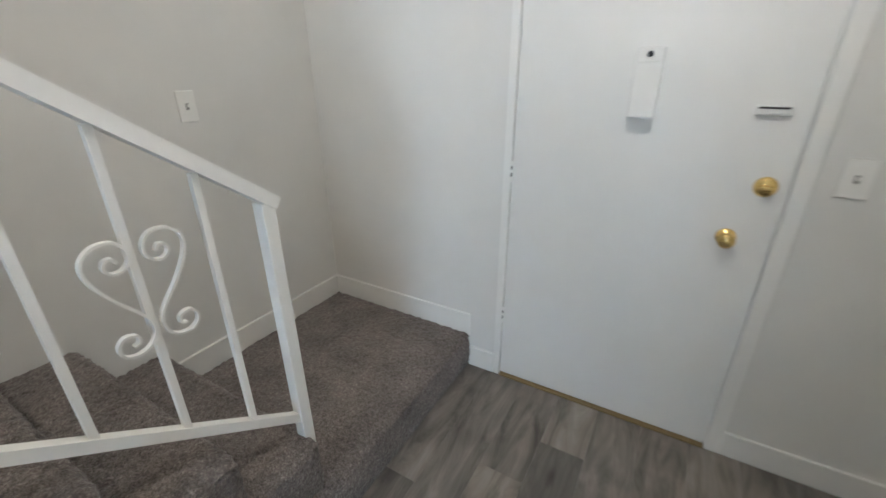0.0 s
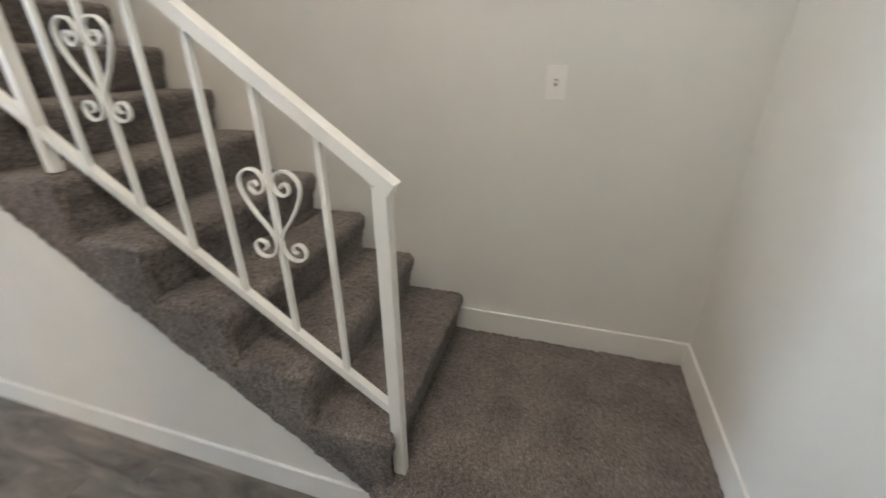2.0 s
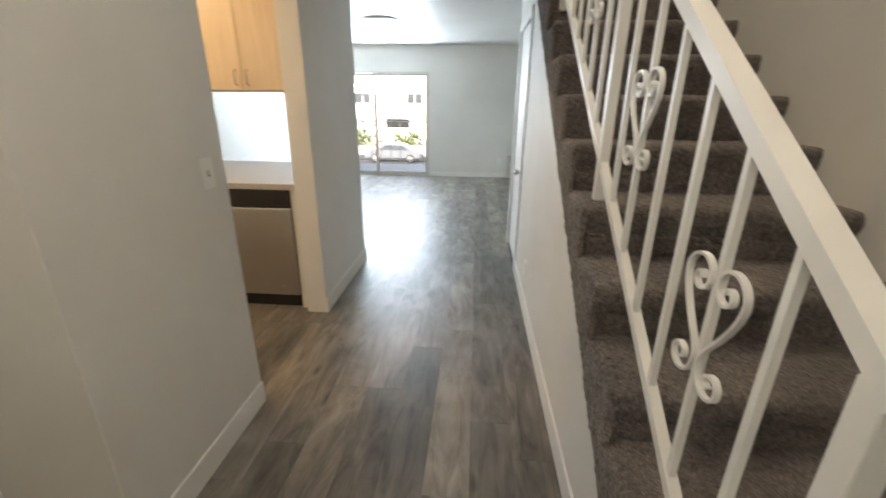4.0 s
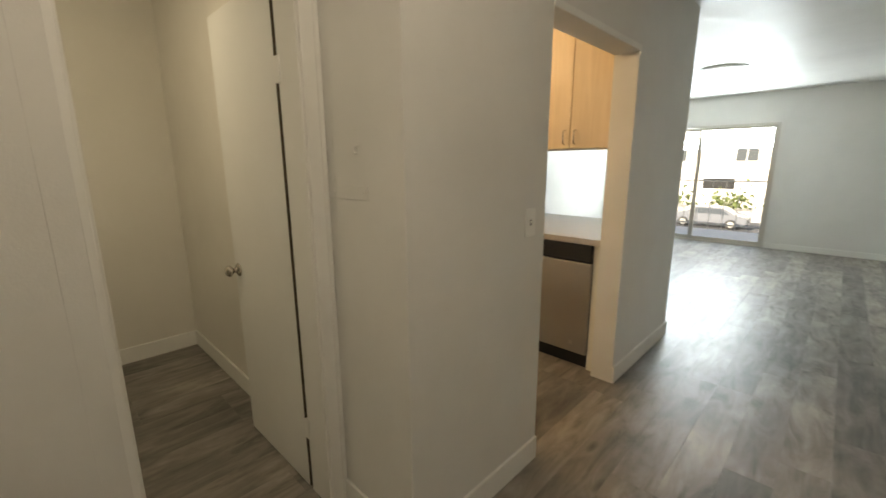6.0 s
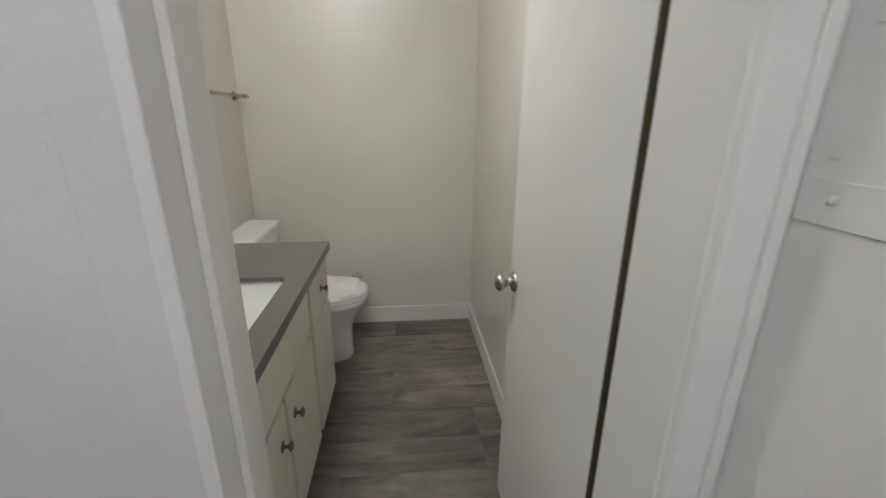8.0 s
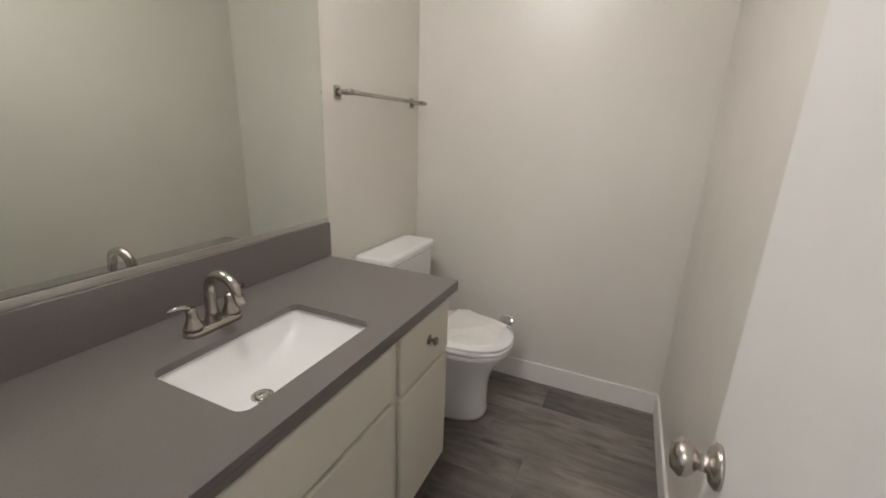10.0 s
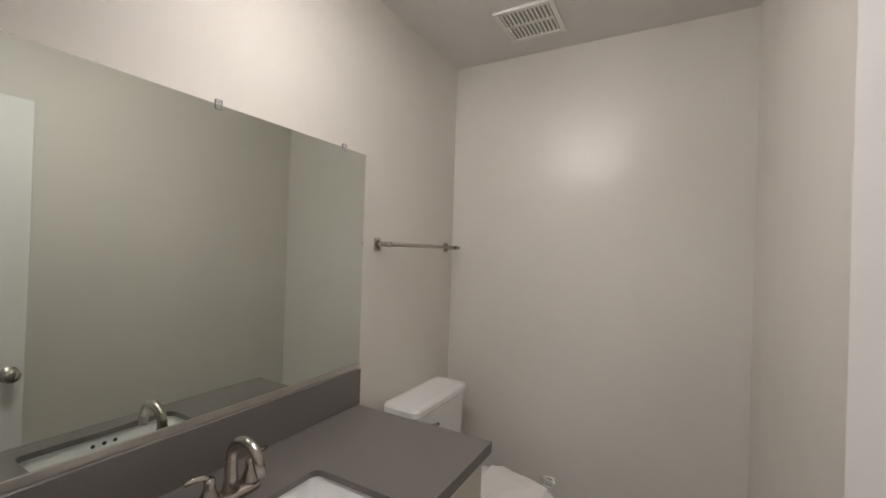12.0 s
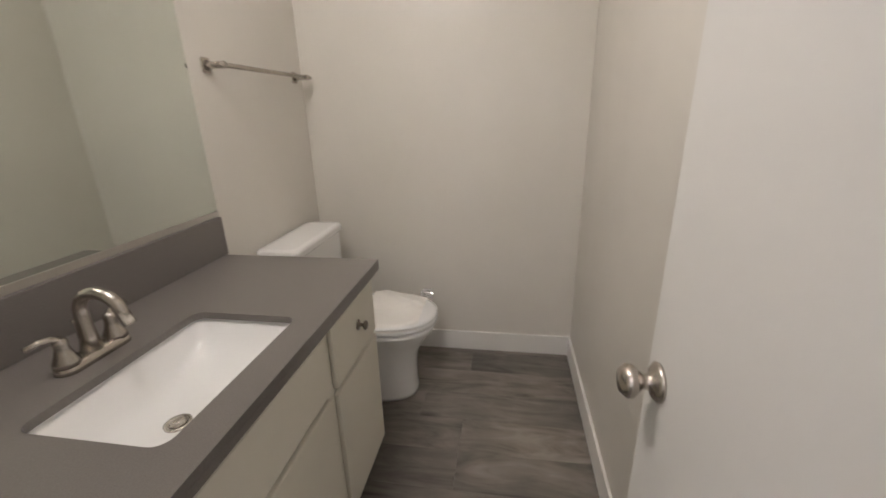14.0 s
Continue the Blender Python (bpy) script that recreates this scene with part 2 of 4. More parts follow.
def prism(poly, axis, a, b):
    """A flat outline pulled along an axis from a to b. The outline gives the two other coordinates."""
    bm = bmesh.new()
    def place(u, v, w):
        return (w, u, v) if axis == "x" else ((u, w, v) if axis == "y" else (u, v, w))
    lo = [bm.verts.new(place(u, v, a)) for u, v in poly]
    hi = [bm.verts.new(place(u, v, b)) for u, v in poly]
    n = len(poly)
    bm.faces.new(lo[::-1]), bm.faces.new(hi)
    for k in range(n):
        bm.faces.new((lo[k], lo[(k + 1) % n], hi[(k + 1) % n], hi[k]))
    return bm


# ---- plan ----
XS, YF, XR, YB = -1.40, 3.355, 3.485, -5.67      # stair wall, front wall, bathroom's end wall, far wall
XH, YH, XD0, XD1 = 0.872, 1.920, 1.31, 1.452      # hall wall, alcove wall, bathroom door wall
YM, YR = 3.272, 1.885                           # mirror wall, bathroom side wall
H, HB, TOP = 2.45, 2.492, 5.0
XW = -0.535                                      # wall below the stairs
LAND, RISE, RUN, NOSE = 0.193, 0.179, 0.2435, 2.345
OPEN_L, OPEN_R = 1.993, 2.575                   # bathroom door opening
KN, KF = 1.145, 0.226                           # kitchen opening
SL, SR = 0.83, 2.93                             # sliding door

structure("wall_stair", [((XS - 0.12, YB - 0.13, -0.1), (XS, YF + 0.12, TOP))], PAINT, "tall off-white painted plaster wall along the stairs")
structure("wall_front", [((XS, YF, -0.1), (-0.341, YF + 0.12, TOP)), ((0.663, YF, -0.1), (4.72, YF + 0.12, TOP)), ((-0.341, YF, 2.07), (0.663, YF + 0.12, TOP))], PAINT, "off-white painted plaster wall round the entry door")
structure("wall_bath_door", [((XD0, YH, 0), (XD1, OPEN_L - 0.02, HB)), ((XD0, OPEN_R + 0.02, 0), (XD1, YF, HB)), ((XD0, OPEN_L - 0.02, 2.06), (XD1, OPEN_R + 0.02, HB))], PAINT, "off-white painted wall with the bathroom doorway")
structure("wall_alcove", [((XH, YH - 0.1, 0), (XD1, YH, H)), ((XD1, YH - 0.12, 0), (XR + 0.12, YR, HB))], PAINT, "off-white painted wall with a capped hook")
structure("wall_mirror", [((XD1, YM, 0), (XR + 0.12, YF, HB))], BATH_PAINT, "warm white satin bathroom wall behind the mirror")
structure("wall_bath_end", [((XR, YR, 0), (XR + 0.12, YM, HB))], BATH_PAINT, "warm white satin bathroom end wall")
structure("wall_bath_side", [((XD1, YR, 0), (XR, YR + 0.004, HB))], BATH_PAINT, "warm white satin bathroom side wall")
structure("wall_bath_inner", [((XD1, OPEN_R + 0.021, 0), (XD1 + 0.004, YM, HB))], BATH_PAINT, "warm white satin bathroom wall beside the doorway")
HE, WT = -0.83, 0.138                         # hall wall's end and thickness
structure("wall_hall", [((XH, KN, 0), (XH + WT, YH - 0.1, H)), ((XH, KF, 1.985), (XH + WT, KN, H)), ((XH, HE, 0), (XH + WT, KF, H))], PAINT, "off-white hall wall with an open kitchen doorway")
structure("trim", [((XH - 0.006, KF - 0.012, 1.985), (XH - 0.0005, KN + 0.002, 2.015))], TRIM, "thin painted strip along the kitchen doorway head", 0.002)
structure("wall_far", [((XS - 0.12, YB - 0.13, -0.1), (SL - 0.03, YB, H)), ((SR + 0.03, YB - 0.13, -0.1), (4.72, YB, H)), ((SL - 0.03, YB - 0.13, 1.985), (SR + 0.03, YB, H))], PAINT, "pale living room wall with a sliding glass door")
structure("wall_side", [((3.38, YB, 0), (3.48, YH - 0.13, H))], PAINT, "pale living room side wall lit by the glass door")
structure("wall_outer", [((4.605, YB, -0.1), (4.725, YF, H + 0.3))], PAINT, "plain off-white outer wall")
YE = -1.62
structure("wall_closet", [((XS, YE - 0.1, 0), (XW, YE, H))], PAINT, "plain white wall closing the space below the stairs")
structure("wall_upstairs", [((XW - 0.1, -1.62, H + 0.15), (XW, YF, TOP)), ((XS, -1.72, H + 0.15), (XW, -1.62, TOP))], PAINT, "plain upper stairwell walls")
structure("ceiling", [((XS - 0.12, YB - 0.13, H), (4.72, YE, H + 0.15)), ((XW - 0.1, YE, H), (4.72, YH - 0.1, H + 0.15)), ((XW - 0.1, YH - 0.1, H), (XD0, YF, H + 0.15))], CEIL, "white sprayed plaster ceiling")
structure("ceiling_bath", [((XD0, YH - 0.1, HB), (4.6, YF, HB + 0.12))], CEIL, "white painted bathroom ceiling")
structure("ceiling_stairwell", [((XS - 0.12, -1.72, TOP), (XW, YF + 0.12, TOP + 0.1))], CEIL, "white stairwell ceiling")
structure("subfloor", [((XS - 0.12, YB - 0.13, -0.12), (4.72, YF + 0.12, -0.008))], SUBFLOOR, "dark joints below the floor planks")


# ---- staircase ----
def slope(y):
    return 0.255 + (NOSE - y) * RISE / RUN


stairs = thing("staircase", (-0.95, 2.3, 0), "closed staircase covered in grey-brown carpet", "staircase", kind="structure")


def tuft_sheet(path, x0, x1, step, drop, seed):
    """A thick carpet sheet along a path of (y, z), its outer edge rounded over, with an uneven pile."""
    pts = []
    for (y0, z0), (y1, z1) in zip(path, path[1:]):
        n = max(1, round(math.hypot(y1 - y0, z1 - z0) / step))
        pts += [(y0 + (y1 - y0) * k / n, z0 + (z1 - z0) * k / n) for k in range(n)]
    pts.append(path[-1])
    norms = []
    for i in range(len(pts)):
        a, b = pts[max(i - 1, 0)], pts[min(i + 1, len(pts) - 1)]
        d = math.hypot(b[0] - a[0], b[1] - a[1]) or 1
        norms.append(((b[1] - a[1]) / d, -(b[0] - a[0]) / d))
    nx = max(2, round((x1 - x0) / step))
    bm = bmesh.new()
    grid = []
    for (y, z), (ny, nz) in zip(pts, norms):
        row = []
        for k in range(nx + 1):
            x = x0 + (x1 - x0) * k / nx
            q = Vector((x * 55, y * 55, z * 55 + seed))
            h = 0.0055 * noise.noise(q) + 0.005 * noise.noise(q * 2.3)
            edge = max(0.0, 1 - (x1 - x) / 0.022)
            h -= 0.014 * edge * edge
            row.append(bm.verts.new((x, y + ny * h, z + nz * h)))
        grid.append(row)
    for a, b in zip(grid, grid[1:]):
        for k in range(nx):
            bm.faces.new((a[k], a[k + 1], b[k + 1], b[k]))
    return bm


def round_nose(yn, z0, z1, back):
    """Riser from z0 to z1 with a rounded nose at yn, then the tread to y = back."""
    r = 0.028
    path = [(yn - 0.03, z0), (yn - 0.022, z0 + (z1 - z0) * 0.45), (yn - 0.004, z1 - 2.1 * r)]
    for a in range(-20, 91, 22):
        path.append((yn - r + r * math.cos(radians(a)), z1 - r + r * math.sin(radians(a))))
    path.append((back, z1 - 0.002))
    return path


XC = -0.517


def side_sheet(yn, z1, k):
    """The carpet folded over the open end of a step, down to the sloping edge of the wall."""
    bm = bmesh.new()
    cols, rows = 30, 26
    grid = []
    for j in range(cols + 1):
        y = yn - 0.002 - (RUN + 0.024) * j / cols
        top = z1 - 0.006 - (0.030 * max(0, 1 - j / 4.0) ** 2)
        base = max(slope(y) - 0.200 + 0.006 * noise.noise(Vector((y * 60, k, 1.5))), 0.002)
        col = []
        for i in range(rows + 1):
            u = i / rows
            z = base + (top - base) * u
            q = Vector((7.7, y * 55, z * 55))
            d = 0.006 * noise.noise(q) + 0.005 * noise.noise(q * 2.3)
            d -= 0.018 * max(0, (u - 0.9) / 0.1) ** 2 + 0.012 * max(0, 1 - j / 3.0) ** 2
            d -= 0.010 * max(0, 1 - u / 0.06)
            col.append(bm.verts.new((XC + 0.001 + d, y, z)))
        grid.append(col)
    for a, b in zip(grid, grid[1:]):
        for i in range(rows):
            bm.faces.new((a[i], a[i + 1], b[i + 1], b[i]))
    return bm

for k in range(14):
    yn, z1 = NOSE + 0.014 - RUN * k, LAND + 0.012 + RISE * (k + 1)
    size = 0.0085 if k < 7 else 0.014
    sheet = tuft_sheet(round_nose(yn, z1 - RISE - (0.018 if k == 0 else 0.006), z1, yn - RUN - 0.04), XS + 0.001, XC, size, 0, k * 7.1)
    part("step", sheet, CARPET, stairs, smooth=True)
    part("carpet_side", side_sheet(yn, z1, k), CARPET, stairs, smooth=True)

landing = tuft_sheet([(YF - 0.014, LAND), (NOSE - 0.05, LAND)], XS + 0.014, -0.478, 0.0085, 0, 90)
part("landing_carpet", landing, CARPET, stairs, smooth=True)
bm = bmesh.new()
nz, ny = 20, 118
grid = []
for i in range(nz + 1):
    row = []
    for j in range(ny + 1):
        y = YF - 0.012 - (YF - 0.012 - (NOSE - 0.05)) * j / ny
        z = (LAND - 0.004) * i / nz
        q = Vector((3.1, y * 55, z * 55))
        bulge = 0.010 * math.sin(math.pi * min(1, i / nz * 1.1)) - 0.006 * max(0, i / nz - 0.8) * 5
        row.append(bm.verts.new((-0.484 + bulge + 0.004 * noise.noise(q) + 0.003 * noise.noise(q * 2.3), y, z)))
    grid.append(row)
for a, b in zip(grid, grid[1:]):
    for j in range(ny):
        bm.faces.new((a[j], a[j + 1], b[j + 1], b[j]))
part("landing_riser", bm, CARPET, stairs, smooth=True)
part("landing_block", B(((XS, NOSE - 0.06, 0), (-0.51, YF - 0.001, LAND - 0.012))), JOINT, stairs)

# wall below the stairs, with the closet door opening
YC0, YC1 = -0.72, -1.47
wall_pts = [(NOSE - 0.05, 0), (NOSE - 0.05, slope(NOSE) - 0.19), (YC0 + 0.02, min(H, slope(YC0 + 0.02) - 0.16)), (YC0 + 0.02, 0)]
structure_wall = tagged(part("wall_stringer", prism(wall_pts, "x", XW - 0.09, XW), PAINT, None), "white triangular plaster wall below the stairs", kind="structure")
structure("wall_closet_front", [((XW - 0.09, YC1 - 0.02, 2.06), (XW, YC0 + 0.02, H)), ((XW - 0.09, YE, 0), (XW, YC1 - 0.02, H))], PAINT, "white wall round the closet door")


# ---- railing ----
RX = -0.583
rail = thing("stair_railing", (RX, 2.35, LAND), "white painted iron stair railing with heart scrolls", "railing")
SL_R = RISE / RUN
def low_rail(y): return 0.455 + (2.35 - y) * SL_R
def top_rail(y): return 1.150 + (2.35 - y) * SL_R


def post(y, z0, z1, w):
    return B(((RX - w, y - w, z0), (RX + w, y + w, z1)), bevel=0.003)


part("newel_post", post(2.362, LAND - 0.01, 1.150, 0.019), IRON, rail)
for k in (1, 2):
    y = 2.362 - 1.0696 * k
    part("post", post(y, low_rail(y) - 0.13, top_rail(y), 0.017), IRON, rail)
part("handrail", tube([(RX, 2.392, top_rail(2.392) + 0.022), (RX, 0.0, top_rail(0.0) + 0.022)], 0, flat=(0.021, 0.016, (1, 0, 0))), IRON, rail)
part("bottom_rail", tube([(RX, 2.36, low_rail(2.36)), (RX, 0.0, low_rail(0.0))], 0, flat=(0.013, 0.013, (1, 0, 0))), IRON, rail)


def scroll_path(side):
    """Half of a heart: a small curl inside at the top, out over the shoulder, in to the waist, and a curl below."""
    out = [(0.030, 0.140), (0.036, 0.150), (0.047, 0.147), (0.050, 0.134), (0.040, 0.122), (0.024, 0.124), (0.012, 0.140), (0.014, 0.162), (0.030, 0.178), (0.054, 0.178), (0.073, 0.162), (0.078, 0.138), (0.068, 0.105), (0.046, 0.066), (0.020, 0.030), (0.008, 0.004), (0.010, -0.022), (0.024, -0.042), (0.046, -0.048), (0.064, -0.038), (0.068, -0.018), (0.056, -0.003), (0.038, -0.008), (0.036, -0.022), (0.046, -0.028)]
    fine = []
    for i in range(len(out) - 1):
        p0, p1, p2, p3 = (Vector(out[max(0, min(len(out) - 1, i + d))]) for d in (-1, 0, 1, 2))
        for u in (0, 0.25, 0.5, 0.75):
            fine.append(0.5 * ((2 * p1) + (p2 - p0) * u + (2 * p0 - 5 * p1 + 4 * p2 - p3) * u * u + (3 * p1 - p0 - 3 * p2 + p3) * u ** 3))
    fine.append(Vector(out[-1]))
    return [(side * p[0], p[1]) for p in fine]


for k in range(20):
    y = 2.362 - 0.1528 * (k + 1)
    if (k + 1) % 7 == 0 or y < 0.05:
        continue
    bal = part("baluster", B(((RX - 0.0075, y - 0.0075, low_rail(y)), (RX + 0.0075, y + 0.0075, top_rail(y)))), IRON, rail)
    if (k + 1) % 7 in (2, 5):
        zc = low_rail(y) + 0.297
        for side in (-1, 1):
            part("scroll", tube([(RX + 0.0115, y + 0.006 + a * 1.13, zc + 0.008 + b * 1.05) for a, b in scroll_path(side)], 0, flat=(0.006, 0.0028, (1, 0, 0))), IRON, rail)


# ---- front door ----
def panel_door(name, at, label):
    return thing(name, at, label, "door", kind="structure")


fd = panel_door("door_1", (0.15, YF, 0), "white painted flush entry door with brass locks, closed")
part("door_frame", B(((-0.340, YF - 0.012, 0), (-0.308, YF + 0.10, 2.07)), ((0.612, YF - 0.012, 0), (0.662, YF + 0.10, 2.07)), ((-0.345, YF - 0.012, 2.04), (0.662, YF + 0.10, 2.07)), bevel=0.003), TRIM, fd)
part("leaf", B(((-0.304, YF + 0.004, 0.012), (0.607, YF + 0.05, 2.034)), bevel=0.003), DOOR, fd)
part("threshold", B(((-0.305, YF - 0.016, 0.0), (0.61, YF + 0.06, 0.010)), bevel=0.003), DULL_BRASS, fd, "worn brass door threshold")


def turned_knob(parent, name, x, z, y, mat, big=True):
    """A round knob on its rose, standing out towards -y."""
    r = 0.031 if big else 0.033
    prof = [(0.0, 0.0), (r, 0.0), (r, 0.004), (r * 0.85, 0.010), (0.012, 0.013), (0.011, 0.026), (0.018, 0.031), (0.026, 0.041), (0.026, 0.051), (0.018, 0.058), (0.0, 0.060)]
    if not big:
        prof = [(0.0, 0.0), (r, 0.0), (r, 0.005), (r * 0.8, 0.014), (r * 0.72, 0.016), (0.0, 0.016)]
    return part(name, lathe(prof, 28, Matrix.Translation((x, y, z)) @ pose(0, 0, 0, 90)), mat, parent, smooth=True)


turned_knob(fd, "door_knob", 0.482, 0.918, YF + 0.005, BRASS)
db = turned_knob(fd, "deadbolt", 0.548, 1.102, YF + 0.005, BRASS, False)
part("thumb_turn", B(((0.530, YF - 0.033, 1.094), (0.566, YF - 0.011, 1.110)), bevel=0.005), BRASS, db)
part("chime_box", B(((0.108, YF - 0.046, 1.300), (0.190, YF + 0.005, 1.515)), bevel=0.004), DOOR, fd, "white painted door chime box")
ps = part("peephole_plate", B(((0.115, YF - 0.050, 1.470), (0.183, YF - 0.045, 1.512)), bevel=0.0015), TRIM, fd)
part("peephole", lathe([(0, 0), (0.009, 0), (0.009, 0.004), (0.006, 0.006), (0, 0.005)], 20, Matrix.Translation((0.149, YF - 0.049, 1.494)) @ pose(0, 0, 0, 90)), BLACK, ps)
slot = part("door_slot", B(((0.466, YF - 0.012, 1.320), (0.552, YF + 0.005, 1.348)), bevel=0.003), DOOR, fd)
part("slit", B(((0.470, YF - 0.0135, 1.338), (0.548, YF - 0.011, 1.344))), JOINT, slot)
for z in (0.36, 1.06):
    h = part("hinge", B(((-0.318, YF - 0.006, z - 0.045), (-0.300, YF + 0.006, z + 0.045)), bevel=0.002), TRIM, fd)
    for dz in (-0.012, 0.018):
        part("hinge_gap", B(((-0.314, YF - 0.0075, z + dz - 0.008), (-0.303, YF - 0.005, z + dz + 0.008))), JOINT, h)


def wall_plate(name, at, normal, label, toggle=True):
    """A switch plate 70 by 114 mm with its toggle, on a wall that faces the normal."""
    th = thing(name, at, label, "light switch" if toggle else "outlet")
    turn = Vector(normal).to_track_quat("Z", "Y").to_matrix().to_4x4()
    m = Matrix.Translation(at) @ turn
    bm = B(((-0.036, -0.058, 0), (0.036, 0.058, 0.006)), bevel=0.003)
    bm.transform(m)
    part("plate", bm, PLASTIC, th)
    if toggle:
        bm = B(((-0.006, -0.012, 0.005), (0.006, 0.012, 0.0075)))
        bm.transform(m)
        part("slot", bm, GRILLE, th)
        bm = B(((-0.004, -0.002, 0.006), (0.004, 0.007, 0.018)), bevel=0.0015)
        bm.transform(m)
        part("toggle", bm, PLASTIC, th)
    else:
        for v in (-0.02, 0.02):
            bm = B(((-0.016, v - 0.014, 0.005), (0.016, v + 0.014, 0.0085)), bevel=0.003)
            bm.transform(m)
            part("socket", bm, PLASTIC, th)
    return th


wall_plate("light_switch", (XS, 2.688, 1.327), (1, 0, 0), "white toggle light switch on the stair wall")
wall_plate("light_switch", (0.750, YF, 1.152), (0, -1, 0), "white toggle light switch beside the entry door")
wall_plate("light_switch", (XH, 1.262, 1.156), (-1, 0, 0), "white toggle light switch beside the kitchen doorway")
wall_plate("outlet", (XW, 0.0, 0.31), (1, 0, 0), "white wall outlet below the stairs", False)

el = thing("ceiling_light", (0.15, 2.45, H), "round white entry ceiling light, switched on", "lamp")
part("diffuser", lathe([(0, -0.05), (0.08, -0.047), (0.12, -0.03), (0.14, -0.01), (0.14, 0), (0, 0)], 28, Matrix.Translation((0.15, 2.45, H - 0.001))), BULB, el, smooth=True)

# ---- skirting ----
def skirting(boxes, label="white painted skirting board"):
    return structure("baseboard", boxes, TRIM, label, 0.003)


BH, BT = 0.115, 0.012
skirting([((XS, NOSE - 0.02, LAND - 0.01), (XS + BT, YF, LAND + BH)), ((XS + BT, YF - BT, LAND - 0.01), (-0.478, YF, LAND + BH)), ((-0.478, YF - BT - 0.002, 0), (-0.341, YF, BH))])
skirting([((0.663, YF - BT, 0), (XD0, YF, BH)), ((XD0 - BT, OPEN_R + 0.095, 0), (XD0, YF - BT, BH))])
skirting([((XW, YC0 + 0.07, 0), (XW + BT, NOSE - 0.06, BH)), ((XW, YE, 0), (XW + BT, YC1 - 0.07, BH))])
skirting([((XH - BT, KN, 0), (XH, YH + BT, BH)), ((XH, YH, 0), (XD0 - 0.014, YH + BT, BH)), ((XH - BT, HE, 0), (XH, KF, BH)), ((XH - BT, HE - BT, 0), (XH + WT, HE, BH))])
skirting([((XS, YB, 0), (SL - 0.05, YB + BT, 0.09))])
skirting([((XR - BT, YR + 0.004, 0), (XR, YM, BH)), ((XD1 + 0.02, YR + 0.004, 0), (XR - BT, YR + 0.004 + BT, BH)), ((2.70, YM - BT, 0), (XR - BT, YM, BH))])


# ---- bathroom door ----
bd = panel_door("door_2", (XD1, OPEN_L, 0), "white painted flush bathroom door with a nickel knob, standing open")
part("door_frame", B(((XD0 - 0.004, OPEN_L - 0.02, 0), (XD1 + 0.004, OPEN_L, 2.04)), ((XD0 - 0.0035, OPEN_R, 0), (XD1 + 0.004, OPEN_R + 0.02, 2.04)), ((XD0 - 0.004, OPEN_L - 0.02, 2.03), (XD1 + 0.004, OPEN_R + 0.02, 2.06)), bevel=0.002), TRIM, bd)
part("door_stop", B(((1.36, OPEN_R - 0.012, 0), (1.40, OPEN_R, 2.03)), ((1.36, OPEN_L, 2.018), (1.40, OPEN_R, 2.03)), bevel=0.002), TRIM, bd)
part("casing", B(((XD0 - 0.020, YH + 0.001, 0), (XD0, OPEN_L - 0.006, 2.115)), ((XD0 - 0.016, OPEN_L - 0.006, 2.04), (XD0, OPEN_R + 0.080, 2.115)), bevel=0.004), TRIM, bd)
part("casing_bead", B(((XD0 - 0.026, YH + 0.002, 0), (XD0 - 0.0205, YH + 0.020, 2.11)), bevel=0.002), TRIM, bd)
part("casing", B(((XD0 - 0.0025, OPEN_R + 0.014, 0), (XD0, OPEN_R + 0.080, 2.04)), bevel=0.001), PAINT, bd)
LEAFM = Matrix.Translation((1.468, 1.998, 0)) @ pose(0, 0, 0, 0, 0, 0.6)
bm = B(((0.004, -0.035, 0.012), (0.612, 0.0, 2.025)), bevel=0.002)
bm.transform(LEAFM)
leaf = part("leaf", bm, DOOR, bd)
# strip on the leaf's edge: the gap's darkness put in as colour
bm = B(((-0.001, -0.034, 0.014), (0.0035, -0.001, 2.023)))
bm.transform(LEAFM)
part("hinge_edge", bm, GAP_SHADE, leaf, "dark strip standing in for the shade in the hinge gap")
for s in (1, -1):
    prof = [(0.0, 0.0), (0.032, 0.0), (0.033, 0.004), (0.026, 0.010), (0.013, 0.013), (0.012, 0.026), (0.018, 0.031), (0.027, 0.041), (0.0275, 0.050), (0.019, 0.060), (0.0, 0.063)]
    m = LEAFM @ Matrix.Translation((0.562, 0.0 if s > 0 else -0.035, 0.893)) @ pose(0, 0, 0, -90 * s)
    part("door_knob", lathe(prof, 28, m), NICKEL, leaf, "brushed nickel round knob", smooth=True)
for z in (0.30, 1.72):
    bm = B(((-0.032, -0.020, z - 0.045), (0.008, 0.0015, z + 0.045)), bevel=0.002)
    bm.transform(LEAFM)
    part("hinge", bm, TRIM, bd, "hinge painted over in white")

# alcove fittings
HX = 1.098
hook = thing("wall_hook", (HX, YH, 1.437), "small wall-coloured painted metal hook, an open ring", "hook")
part("hook_base", lathe([(0, 0), (0.007, 0), (0.007, 0.003), (0.005, 0.006), (0, 0.006)], 20, Matrix.Translation((HX + 0.009, YH, 1.439)) @ pose(0, 0, 0, -90)), PAINT, hook, smooth=True)
ring = [(-0.020, 0.014), (-0.006, 0.015), (0.006, 0.011), (0.012, 0.002), (0.008, -0.008), (-0.002, -0.012), (-0.012, -0.009), (-0.014, -0.003)]
part("hook_arm", tube([(HX + u, YH + 0.005 + 0.001 * k, 1.437 + v) for k, (u, v) in enumerate(ring)], [0.002, 0.003, 0.0032, 0.0034, 0.0034, 0.0034, 0.003, 0.002], 10), PAINT, hook, smooth=True)
